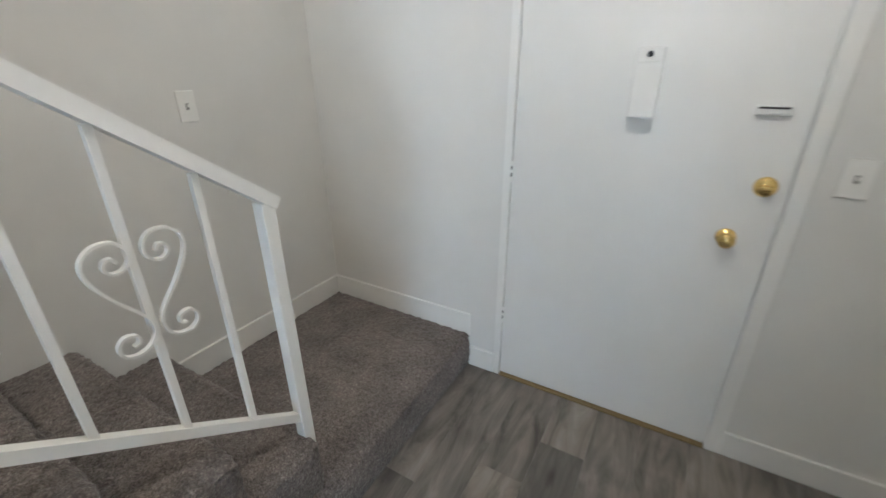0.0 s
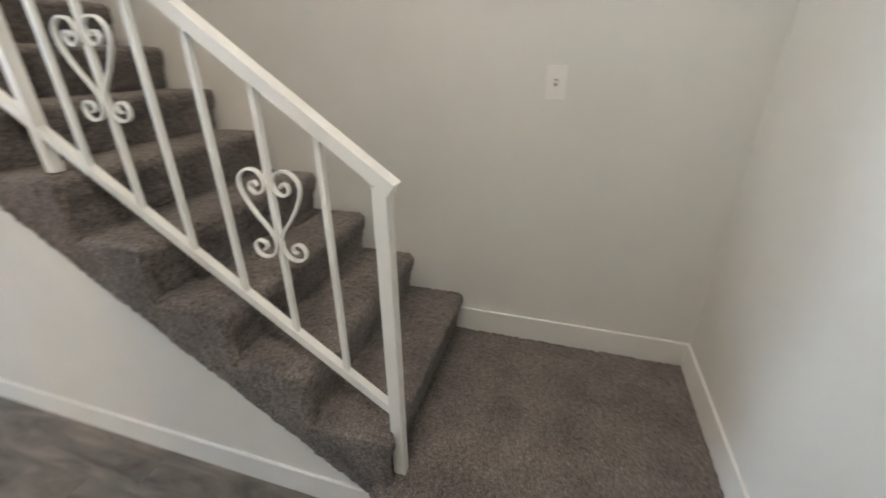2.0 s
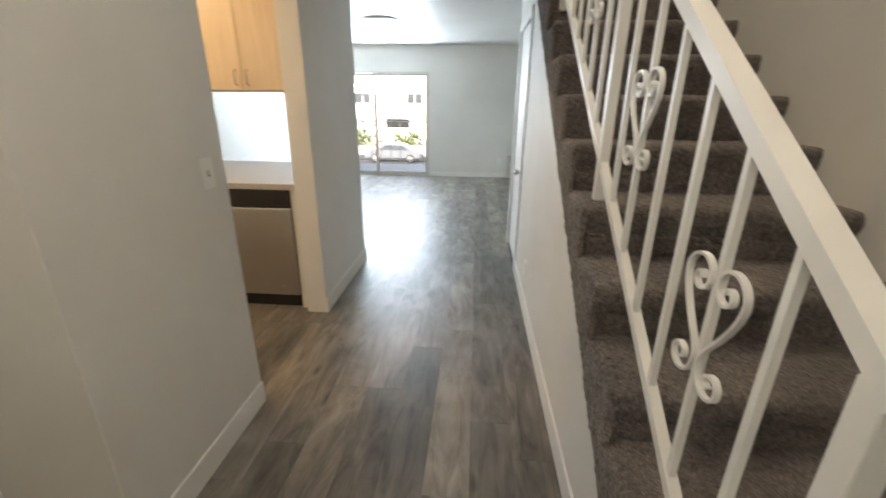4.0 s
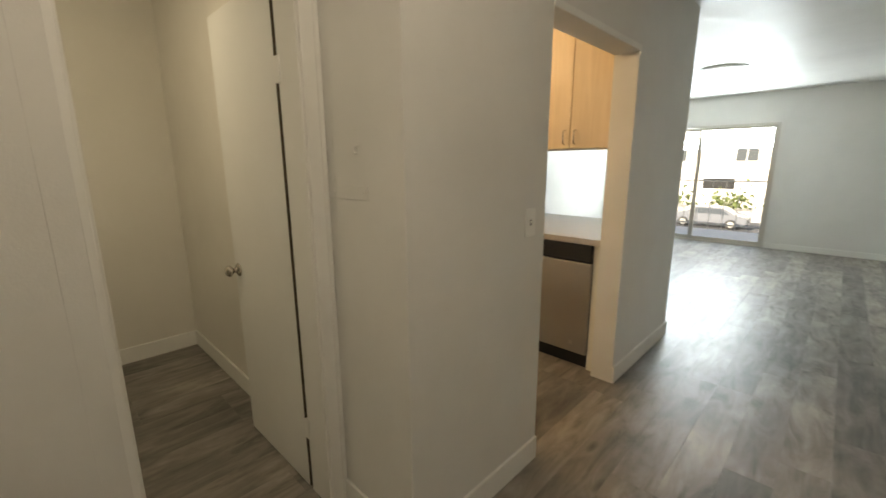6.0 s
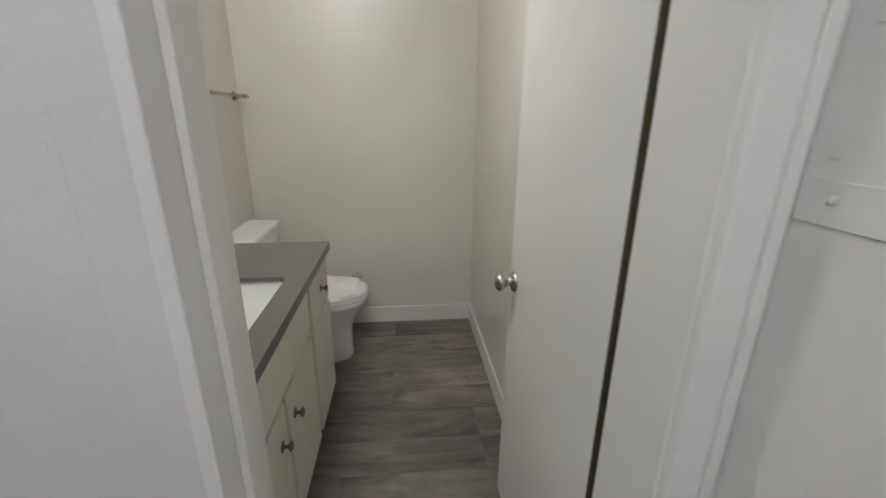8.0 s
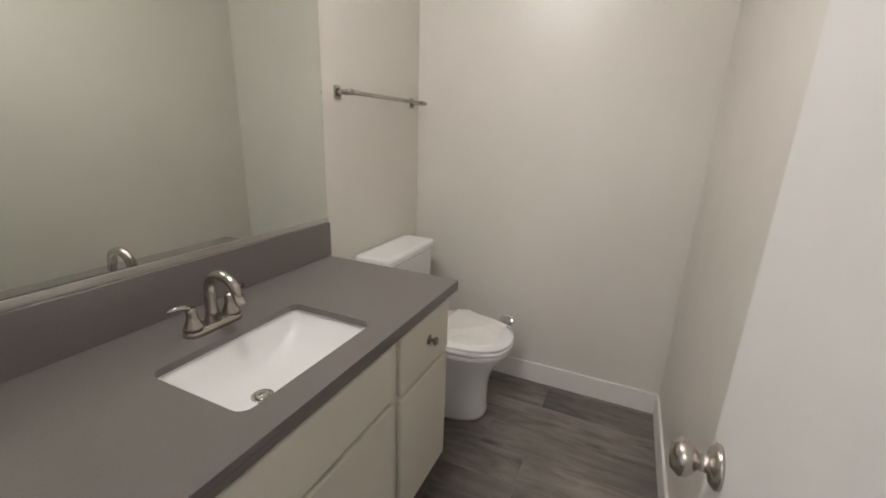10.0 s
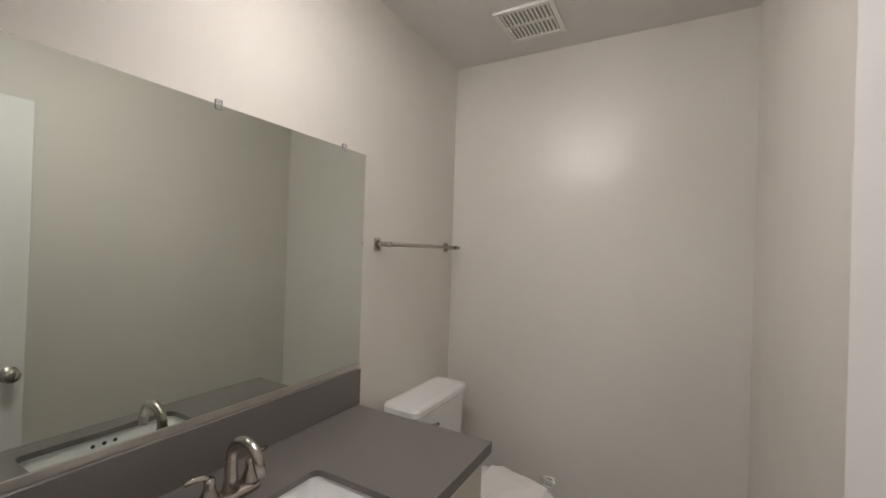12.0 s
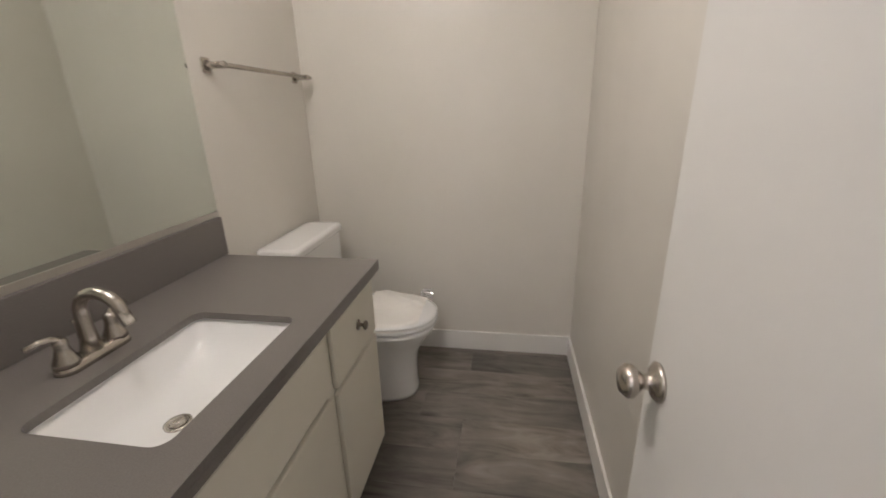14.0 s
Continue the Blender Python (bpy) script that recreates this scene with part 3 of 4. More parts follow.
cover = thing("cover_plate", (1.17, YH, 1.30), "wall-coloured painted blank cover strip with two screws", "cover plate")
part("plate", B(((1.050, YH, 1.278), (1.283, YH + 0.0025, 1.323)), bevel=0.001), PAINT, cover)
for x in (1.072, 1.247):
    part("screw", lathe([(0, 0), (0.006, 0), (0.005, 0.002), (0, 0.003)], 16, Matrix.Translation((x, YH + 0.0025, 1.304)) @ pose(0, 0, 0, -90)), PAINT, cover, smooth=True)
for x, z in ((1.258, 1.345), (1.252, 1.462)):
    pin = thing("nail_head", (x, YH, z), "small painted-over nail head in the wall", "nail", "nail heads beside the casing")
    part("head", lathe([(0, 0), (0.003, 0), (0.0025, 0.002), (0, 0.0025)], 10, Matrix.Translation((x, YH, z)) @ pose(0, 0, 0, -90)), PAINT, pin, smooth=True)

# ---- closet door below the stairs ----
cd = panel_door("door_3", (XW, YC0, 0), "white painted flush closet door below the stairs, closed")
part("leaf", B(((XW - 0.04, YC1 + 0.004, 0.012), (XW - 0.006, YC0 - 0.004, 2.03)), bevel=0.003), DOOR, cd)
part("casing", B(((XW, YC0 - 0.002, 0), (XW + 0.014, YC0 + 0.065, 2.10)), ((XW, YC1 - 0.065, 0), (XW + 0.014, YC1 + 0.002, 2.10)), ((XW, YC1 - 0.065, 2.035), (XW + 0.013, YC0 + 0.065, 2.10)), bevel=0.004), TRIM, cd)
part("door_knob", lathe([(0.0, 0.0), (0.031, 0.0), (0.026, 0.010), (0.012, 0.013), (0.012, 0.026), (0.026, 0.041), (0.026, 0.051), (0.0, 0.060)], 24, Matrix.Translation((XW - 0.006, YC0 - 0.065, 0.87)) @ pose(0, 0, 0, 0, 90)), NICKEL, cd, "brushed nickel knob", smooth=True)

# ---- vanity ----
VX0, VX1, VY0, VZ = 1.458, 2.690, 2.680, 0.836
FACE = 2.712
SX0, SX1, SY0, SY1 = 1.853, 2.270, 2.757, 3.034


def rounded(x0, y0, x1, y1, r, n=5):
    pts = []
    for cx, cy, a in ((x1 - r, y1 - r, 0), (x0 + r, y1 - r, 90), (x0 + r, y0 + r, 180), (x1 - r, y0 + r, 270)):
        pts += [(cx + r * math.cos(radians(a + 90 * k / n)), cy + r * math.sin(radians(a + 90 * k / n))) for k in range(n + 1)]
    return pts


vanity = thing("vanity_cabinet", (2.1, 2.98, 0), "cream painted bathroom vanity cabinet with doors and drawers", "vanity")
part("body", B(((VX0, FACE, 0.10), (2.672, YM - 0.002, 0.55)), ((VX0, FACE, 0.55), (2.672, FACE + 0.02, VZ - 0.036)), ((2.652, FACE + 0.02, 0.55), (2.672, YM - 0.002, VZ - 0.036)), ((VX0, FACE + 0.02, 0.55), (VX0 + 0.02, YM - 0.002, VZ - 0.036))), CABINET, vanity)
# set-back board, near-black like the gaps instead of the cabinet's cream
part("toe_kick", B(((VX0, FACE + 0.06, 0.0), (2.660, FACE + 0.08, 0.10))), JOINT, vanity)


def cabinet_knob(x, z, parent, y):
    k = part("knob", lathe([(0, 0), (0.017, 0), (0.017, 0.002), (0.008, 0.004), (0.005, 0.010), (0.006, 0.016), (0.014, 0.021), (0.015, 0.025), (0.010, 0.029), (0, 0.030)], 20, Matrix.Translation((x, y, z)) @ pose(0, 0, 0, 90)), AGED, parent, "aged nickel cabinet knob", smooth=True)
    return k


def front(name, x0, x1, z0, z1, knob=None):
    p = part(name, B(((x0, FACE - 0.016, z0), (x1, FACE - 0.0005, z1)), bevel=0.004), CABINET, vanity)
    if knob:
        cabinet_knob(knob[0], knob[1], p, FACE - 0.016)


front("drawer_front", 2.318, 2.652, 0.590, 0.778, (2.500, 0.690))
front("door", 2.318, 2.652, 0.125, 0.572)
front("drawer_front", 1.560, 2.278, 0.610, 0.778)
front("door", 1.925, 2.278, 0.125, 0.592, (1.985, 0.490))
front("door", 1.560, 1.905, 0.125, 0.592, (1.845, 0.490))

# worktop with a cut-out for the basin
top = thing("quartz_worktop", (2.1, 2.98, VZ - 0.035), "grey-brown speckled quartz worktop on the vanity with a low upstand", "worktop")
bm = bmesh.new()
hole = rounded(SX0, SY0, SX1, SY1, 0.028)
outer = [(VX0, VY0), (VX1, VY0), (VX1, YM - 0.002), (VX0, YM - 0.002)]
rings = {}
for key, z in (("t", VZ), ("b", VZ - 0.018)):
    rings[key] = ([bm.verts.new((x, y, z)) for x, y in outer], [bm.verts.new((x, y, z)) for x, y in hole])
    es = []
    for ring in rings[key]:
        es += [bm.edges.new((ring[i], ring[(i + 1) % len(ring)])) for i in range(len(ring))]
    bmesh.ops.triangle_fill(bm, edges=es, use_beauty=True)
for i in (0, 1):
    a, b = rings["t"][i], rings["b"][i]
    for k in range(len(a)):
        bm.faces.new((a[k], a[(k + 1) % len(a)], b[(k + 1) % len(a)], b[k]))
part("slab", bm, QUARTZ, top)
part("apron", B(((VX0, VY0, VZ - 0.036), (VX1, VY0 + 0.026, VZ - 0.0185)), ((VX1 - 0.016, VY0 + 0.026, VZ - 0.036), (VX1, YM - 0.002, VZ - 0.0185))), QUARTZ, top)
part("upstand", B(((VX0, YM - 0.024, VZ + 0.0005), (2.700, YM - 0.002, 0.974)), bevel=0.0015), QUARTZ, top)

# basin
basin = thing("basin", (2.065, 2.9, 0.70), "white porcelain undermount rectangular basin", "sink")
bm = bmesh.new()
levels = [(0.006, VZ - 0.0185, 0.030), (0.008, VZ - 0.021, 0.030), (0.003, VZ - 0.026, 0.028), (-0.010, 0.770, 0.030), (-0.026, 0.738, 0.040), (-0.056, 0.724, 0.045), (-0.105, 0.719, 0.02)]
prev = None
for grow, z, r in levels:
    ring = [bm.verts.new((x, y, z)) for x, y in rounded(SX0 - grow + (0.0 if z < 0.74 else 0), SY0 - grow, SX1 + grow - (0.07 if z < 0.74 else 0), SY1 + grow, r)]
    if prev:
        for k in range(len(ring)):
            bm.faces.new((prev[k], prev[(k + 1) % len(ring)], ring[(k + 1) % len(ring)], ring[k]))
    prev = ring
bm.faces.new(prev)
bowl = part("bowl", bm, PORCELAIN, basin, smooth=True)
part("drain", lathe([(0, 0), (0.026, 0), (0.026, 0.003), (0.018, 0.005), (0.018, 0.003), (0.014, 0.003), (0.014, 0.009), (0.012, 0.011), (0, 0.011)], 26, Matrix.Translation((2.018, 2.902, 0.7195))), NICKEL, basin, "brushed nickel pop-up drain", smooth=True)
for x in (2.035, 2.065, 2.095):
    part("overflow_hole", lathe([(0, 0), (0.006, 0), (0.006, 0.001), (0, 0.001)], 14, Matrix.Translation((x, SY0 + 0.0035, 0.796)) @ pose(0, 0, 0, -80)), BLACK, basin)

# faucet
FX, FY = 2.062, 3.108
faucet = thing("faucet", (FX, FY, VZ), "brushed nickel two-handle arched basin faucet", "faucet")
bm = bmesh.new()
base = rounded(FX - 0.078, FY - 0.026, FX + 0.078, FY + 0.026, 0.0255, 6)
ra = [[bm.verts.new((FX + (x - FX) * s, FY + (y - FY) * s2, VZ + z)) for x, y in base] for s, s2, z in ((1, 1, 0), (1, 1, 0.008), (0.96, 0.86, 0.016), (0.85, 0.5, 0.019))]
for a, b in zip(ra, ra[1:]):
    for k in range(len(a)):
        bm.faces.new((a[k], a[(k + 1) % len(a)], b[(k + 1) % len(a)], b[k]))
bm.faces.new(ra[-1]), bm.faces.new(ra[0][::-1])
part("base_plate", bm, NICKEL, faucet, smooth=True)
arc = [(FX, FY, VZ + 0.015), (FX, FY, VZ + 0.05), (FX, FY - 0.001, VZ + 0.092)]
for a in range(0, 151, 12):
    arc.append((FX, FY - 0.052 + 0.051 * math.cos(radians(a)), VZ + 0.100 + 0.048 * math.sin(radians(a))))
arc.append((FX + 0.002, FY - 0.110, VZ + 0.082))
radii = [0.021, 0.0155, 0.0135] + [0.0128] * 13 + [0.0118]
part("spout", tube(arc, radii, 14), NICKEL, faucet, smooth=True)
part("lift_rod", tube([(FX, FY + 0.022, VZ + 0.015), (FX, FY + 0.022, VZ + 0.075), (FX, FY + 0.022, VZ + 0.084)], [0.003, 0.003, 0.006], 10), NICKEL, faucet, smooth=True)
for s in (-1, 1):
    hx = FX + 0.053 * s
    hd = part("handle", lathe([(0, 0), (0.024, 0), (0.023, 0.010), (0.016, 0.024), (0.012, 0.040), (0.013, 0.050), (0.010, 0.058), (0, 0.061)], 22, Matrix.Translation((hx, FY, VZ + 0.014))), NICKEL, faucet, smooth=True)
    part("lever", tube([(hx, FY, VZ + 0.068), (hx + 0.014 * s, FY + 0.002, VZ + 0.078), (hx + 0.032 * s, FY + 0.005, VZ + 0.080), (hx + 0.052 * s, FY + 0.009, VZ + 0.077)], [0.009, 0.0075, 0.0065, 0.0055], 10), NICKEL, hd, smooth=True)

# mirror
MZ0, MZ1, MX1 = 0.988, 1.830, 2.707
mirror = thing("wall_mirror_glass", (2.1, YM, MZ0), "large frameless wall mirror above the vanity", "mirror")
part("glass", B(((VX0 + 0.010, YM - 0.007, MZ0), (MX1, YM - 0.001, MZ1))), MIRROR, mirror)
part("channel", B(((VX0 + 0.010, YM - 0.011, 0.975), (MX1, YM - 0.0075, 0.994)), ((VX0 + 0.010, YM - 0.0075, 0.975), (MX1, YM - 0.001, MZ0 - 0.0005))), ALU, mirror, "dull aluminium mirror channel")
for x in (1.62, 2.094, 2.582):
    part("clip", B(((x - 0.010, YM - 0.011, MZ1 - 0.014), (x + 0.010, YM - 0.001, MZ1 + 0.014)), bevel=0.003), CLEAR, mirror, "clear plastic mirror clip")

# vanity light over the mirror
vl = thing("vanity_light", (1.98, YM, 2.40), "lit vanity light bar above the mirror", "lamp")
part("backplate", B(((1.69, YM - 0.025, 2.36), (2.27, YM - 0.001, 2.46)), bevel=0.006), NICKEL, vl)
for x in (1.78, 1.98, 2.18):
    part("arm", tube([(x, YM - 0.02, 2.42), (x, YM - 0.41, 2.44), (x, YM - 0.42, 2.43)], 0.008, 10), NICKEL, vl, smooth=True)
    part("bulb", lathe([(0, -0.045), (0.03, -0.036), (0.045, 0), (0.032, 0.034), (0.015, 0.045), (0, 0.045)], 18, Matrix.Translation((x, YM - 0.42, 2.395))), BULB, vl, smooth=True)

# towel bar
tb = thing("towel_bar", (3.1, YM, 1.476), "brushed nickel towel bar", "towel bar")
for x in (2.800, 3.400):
    p = part("bracket", B(((x - 0.020, YM - 0.010, 1.448), (x + 0.020, YM, 1.500)), bevel=0.005), NICKEL, tb)
    part("bracket_neck", tube([(x, YM - 0.008, 1.474), (x, YM - 0.030, 1.474), (x, YM - 0.075, 1.474)], [0.018, 0.011, 0.012], 14), NICKEL, p, smooth=True)
part("bar", tube([(2.782, YM - 0.066, 1.474), (3.440, YM - 0.066, 1.474)], 0.0085, 14), NICKEL, tb, smooth=True)

# ---- toilet ----
TX = 3.095
toilet = thing("toilet", (TX, 2.9, 0), "white porcelain toilet with a closed lid in a paper band", "toilet")


def loft(rings, cap=True):
    bm = bmesh.new()
    vs = [[bm.verts.new(p) for p in r] for r in rings]
    for a, b in zip(vs, vs[1:]):
        for k in range(len(a)):
            bm.faces.new((a[k], a[(k + 1) % len(a)], b[(k + 1) % len(a)], b[k]))
    if cap:
        bm.faces.new(vs[0][::-1]), bm.faces.new(vs[-1])
    return bm


def egg(cy, w, l_front, l_back, z, n=40, e=0.85):
    """An egg-shaped ring whose tip points towards -y."""
    out = []
    for k in range(n):
        a = 2 * math.pi * k / n
        c, s = math.cos(a), math.sin(a)
        y = cy - (l_front if s > 0 else l_back) * abs(s) ** e * (1 if s > 0 else -1)
        out.append((TX + w * (abs(c) ** e) * (1 if c > 0 else -1), y, z))
    return out


part("bowl", loft([egg(2.88, 0.122, 0.215, 0.24, 0.0), egg(2.88, 0.124, 0.218, 0.24, 0.02), egg(2.88, 0.119, 0.212, 0.24, 0.06), egg(2.88, 0.121, 0.214, 0.24, 0.16), egg(2.87, 0.128, 0.216, 0.24, 0.23), egg(2.85, 0.150, 0.235, 0.23, 0.30), egg(2.85, 0.178, 0.278, 0.22, 0.36), egg(2.85, 0.184, 0.288, 0.22, 0.385)]), PORCELAIN, toilet, smooth=True)
part("seat", loft([egg(2.85, 0.180, 0.283, 0.19, 0.388), egg(2.85, 0.188, 0.292, 0.19, 0.393), egg(2.85, 0.188, 0.292, 0.19, 0.406), egg(2.85, 0.182, 0.287, 0.19, 0.411)]), PORCELAIN, toilet, smooth=True)
part("lid", loft([egg(2.85, 0.180, 0.286, 0.19, 0.414), egg(2.85, 0.187, 0.292, 0.19, 0.419), egg(2.85, 0.186, 0.291, 0.19, 0.428), egg(2.85, 0.165, 0.265, 0.17, 0.437), egg(2.85, 0.08, 0.13, 0.08, 0.440)]), PORCELAIN, toilet, smooth=True)
part("tank", loft([rounded_z for rounded_z in [[(x, y, z) for x, y in rounded(TX - w, YM - 0.015 - d, TX + w, YM - 0.015, 0.03)] for w, d, z in ((0.200, 0.155, 0.38), (0.215, 0.165, 0.40), (0.226, 0.172, 0.60), (0.230, 0.175, 0.748))]]), PORCELAIN, toilet, smooth=False)
part("tank_lid", loft([[(x, y, z) for x, y in rounded(TX - w, YM - 0.012 - d, TX + w, YM - 0.012 + g, 0.032)] for w, d, g, z in ((0.236, 0.182, 0.0, 0.749), (0.242, 0.188, 0.0, 0.756), (0.242, 0.188, 0.0, 0.778), (0.236, 0.182, -0.004, 0.787), (0.21, 0.16, -0.02, 0.790))]), PORCELAIN, toilet)
part("flush_lever", tube([(TX - 0.155, YM - 0.190, 0.70), (TX - 0.155, YM - 0.205, 0.70), (TX - 0.12, YM - 0.212, 0.697), (TX - 0.085, YM - 0.212, 0.690)], [0.014, 0.010, 0.007, 0.008], 10), NICKEL, toilet, smooth=True)
band = thing("paper_band", (TX, 2.72, 0.44), "white paper seat band wrapped round the closed toilet lid", "paper band")
rows = []
for i, y in enumerate(np.linspace(2.62, 2.90, 15)):
    row = []
    for k in range(49):
        u = -1 + 2 * k / 48
        w = 0.186 * (1 - max(0, (2.85 - y) / 0.292) ** 2.4) ** 0.5 + 0.004
        z = 0.4485 - 0.030 * max(0, abs(u) - 0.88) / 0.12 - 0.006 * u * u + 0.004 * noise.noise(Vector((u * 4, y * 22, 2.2))) + 0.014 * math.exp(-((u * 0.9 + (y - 2.73) * 4) ** 2) * 90) + 0.010 * math.exp(-((u * 0.8 - (y - 2.62) * 3.2) ** 2) * 120)
        row.append((TX + u * w, y, z))
    rows.append(row)
bm = bmesh.new()
vs = [[bm.verts.new(p) for p in r] for r in rows]
for a, b in zip(vs, vs[1:]):
    for k in range(48):
        bm.faces.new((a[k], a[k + 1], b[k + 1], b[k]))
part("sheet", bm, PAPER, band, smooth=True)
bm = bmesh.new()
for k in range(3):
    grid = []
    for i in range(9):
        u = i / 8
        grid.append([bm.verts.new((TX + 0.140 + 0.045 * u + 0.006 * k + 0.008 * noise.noise(Vector((u * 6, v * 3, k * 2.0))), 2.605 + 0.065 * v + 0.012 * noise.noise(Vector((u * 5, v * 4, k + 5.0))), 0.428 + 0.034 * u * (1 - 0.25 * k) + 0.010 * noise.noise(Vector((u * 5, v * 6, k + 9.0))))) for v in (0, 0.2, 0.4, 0.6, 0.8, 1)])
    for a, b in zip(grid, grid[1:]):
        for i in range(5):
            bm.faces.new((a[i], a[i + 1], b[i + 1], b[i]))
part("knot", bm, CLEAR, band, "twisted clear plastic end")

# ceiling vent
vent = thing("ceiling_vent", (3.0, 2.7, HB), "white square bathroom exhaust vent grille", "vent")
VX, VY = 3.185, 2.755
part("frame", B(((VX - 0.13, VY - 0.13, HB - 0.014), (VX + 0.13, VY - 0.108, HB - 0.001)), ((VX - 0.13, VY + 0.108, HB - 0.014), (VX + 0.13, VY + 0.13, HB - 0.001)), ((VX - 0.13, VY - 0.108, HB - 0.014), (VX - 0.108, VY + 0.108, HB - 0.001)), ((VX + 0.108, VY - 0.108, HB - 0.014), (VX + 0.13, VY + 0.108, HB - 0.001)), bevel=0.002), PLASTIC, vent)
part("backing", B(((VX - 0.108, VY - 0.108, HB - 0.004), (VX + 0.108, VY + 0.108, HB - 0.001))), GRILLE, vent)
part("slat", B(((VX - 0.006, VY - 0.108, HB - 0.013), (VX + 0.006, VY + 0.108, HB - 0.004))), PLASTIC, vent)
for k in range(12):
    y = VY - 0.100 + k * 0.0182
    part("slat", B(((VX - 0.108, y - 0.0045, HB - 0.012), (VX + 0.108, y + 0.0045, HB - 0.006))), PLASTIC, vent)

# ---- kitchen ----
KX0 = XH + WT + 0.002
KY = 0.19
dw = thing("dishwasher", (1.38, 0.0, 0), "stainless steel dishwasher with a black control panel", "dishwasher")
part("door", B(((1.075, KY - 0.028, 0.105), (1.670, KY, 0.745)), bevel=0.006), STEEL, dw, "brushed stainless steel front")
part("control_panel", B(((1.075, KY - 0.028, 0.750), (1.670, KY + 0.006, 0.868)), bevel=0.006), BLACK, dw, "black plastic control panel")
part("badge", B(((1.172, KY - 0.001, 0.162), (1.197, KY + 0.002, 0.187))), ALU, dw)
part("tub", B(((1.075, KY - 0.58, 0.10), (1.670, KY - 0.03, 0.866))), BLACK, dw)
part("toe_panel", B(((1.06, KY - 0.06, 0.0), (1.670, KY - 0.045, 0.105))), BLACK, dw, "black toe kick")
kb = thing("base_cabinet", (2.2, 0, 0), "cream painted kitchen base cabinet beside the dishwasher", "cabinet")
part("body", B(((1.675, KY - 0.58, 0.0), (2.92, KY - 0.02, 0.872)), ((KX0, KY - 0.58, 0.0), (1.070, KY - 0.02, 0.872))), CABINET, kb)
for x in (1.69, 2.10, 2.51):
    part("door", B(((x, KY - 0.019, 0.12), (x + 0.39, KY, 0.85)), bevel=0.004), CABINET, kb)
kt = thing("kitchen_worktop", (1.9, 0, 0.875), "pale beige laminate kitchen worktop", "worktop")
part("slab", B(((KX0, KY - 1.00, 0.874), (2.94, KY + 0.020, 0.914)), bevel=0.003), KITCHEN_TOP, kt)
KD = 0.10
wc = thing("wall_cabinet", (1.5, 0.0, 1.478), "pale maple kitchen wall cabinet hung from the ceiling", "cabinet")
part("body", B(((KX0, KD - 0.30, 1.478), (2.30, KD, H))), MAPLE, wc)
for k, (a, b) in enumerate(((KX0 + 0.004, 1.308), (1.312, 1.62), (1.626, 1.96), (1.966, 2.295))):
    d = part("door", B(((a, KD + 0.001, 1.482), (b, KD + 0.020, 2.36)), bevel=0.003), MAPLE, wc)
    hx = b - 0.035 if k % 2 == 0 else a + 0.035
    part("handle", tube([(hx, KD + 0.020, 1.510), (hx, KD + 0.042, 1.515), (hx, KD + 0.046, 1.555), (hx, KD + 0.042, 1.595), (hx, KD + 0.020, 1.60)], 0.0045, 8), NICKEL, d, smooth=True)
kl = thing("ceiling_light", (2.1, 0.95, H), "round white kitchen ceiling light, switched on", "lamp")
part("diffuser", lathe([(0, -0.09), (0.08, -0.085), (0.14, -0.06), (0.17, -0.02), (0.17, 0), (0, 0)], 28, Matrix.Translation((2.1, 0.95, H - 0.001))), BULB, kl, smooth=True)

# ---- living room ----
ll = thing("ceiling_light", (1.17, -3.2, H), "round flat white ceiling light, switched off", "lamp")
part("diffuser", lathe([(0, -0.030), (0.12, -0.028), (0.20, -0.018), (0.24, -0.006), (0.245, 0), (0, 0)], 32, Matrix.Translation((1.17, -3.2, H - 0.001))), PLASTIC, ll, smooth=True)
ac = thing("wall_air_conditioner", (-1.0, YB, 0.25), "off-white through-wall air conditioner with a grille", "air conditioner")
part("case", B(((-1.36, YB, 0.06), (-0.775, YB + 0.10, 0.466)), bevel=0.01), OFFWHITE, ac)
part("vent_strip", B(((-1.33, YB + 0.098, 0.375), (-0.92, YB + 0.104, 0.445))), GRILLE, ac)
for k in range(8):
    z = 0.09 + k * 0.033
    part("slat", B(((-1.33, YB + 0.099, z), (-0.80, YB + 0.108, z + 0.018))), OFFWHITE, ac)
wall_plate("outlet", (-0.62, YB, 0.33), (0, 1, 0), "white wall outlet beside the air conditioner", False)

sd = thing("window_1", (1.74, YB, 0), "aluminium sliding glass door to a balcony", "sliding door", kind="structure")
part("frame", B(((SL - 0.03, YB - 0.11, 0), (SL, YB + 0.004, 1.985)), ((SR, YB - 0.11, 0), (SR + 0.03, YB + 0.004, 1.985)), ((SL - 0.03, YB - 0.11, 1.955), (SR + 0.03, YB + 0.004, 1.985)), ((SL - 0.03, YB - 0.11, -0.005), (SR + 0.03, YB + 0.004, 0.018))), ALU, sd)
mid = 1.88
for y, a, b in ((YB - 0.055, SL, mid + 0.03), (YB - 0.085, mid - 0.03, SR)):
    fr = part("sash", B(((a, y - 0.014, 0.018), (a + 0.045, y + 0.014, 1.955)), ((b - 0.045, y - 0.014, 0.018), (b, y + 0.014, 1.955)), ((a + 0.045, y - 0.014, 0.018), (b - 0.045, y + 0.014, 0.075)), ((a + 0.045, y - 0.014, 1.91), (b - 0.045, y + 0.014, 1.955))), ALU, sd)
    g = part("pane", B(((a + 0.045, y - 0.003, 0.075), (b - 0.045, y + 0.003, 1.91))), GLASS, fr)
    g.visible_shadow = False

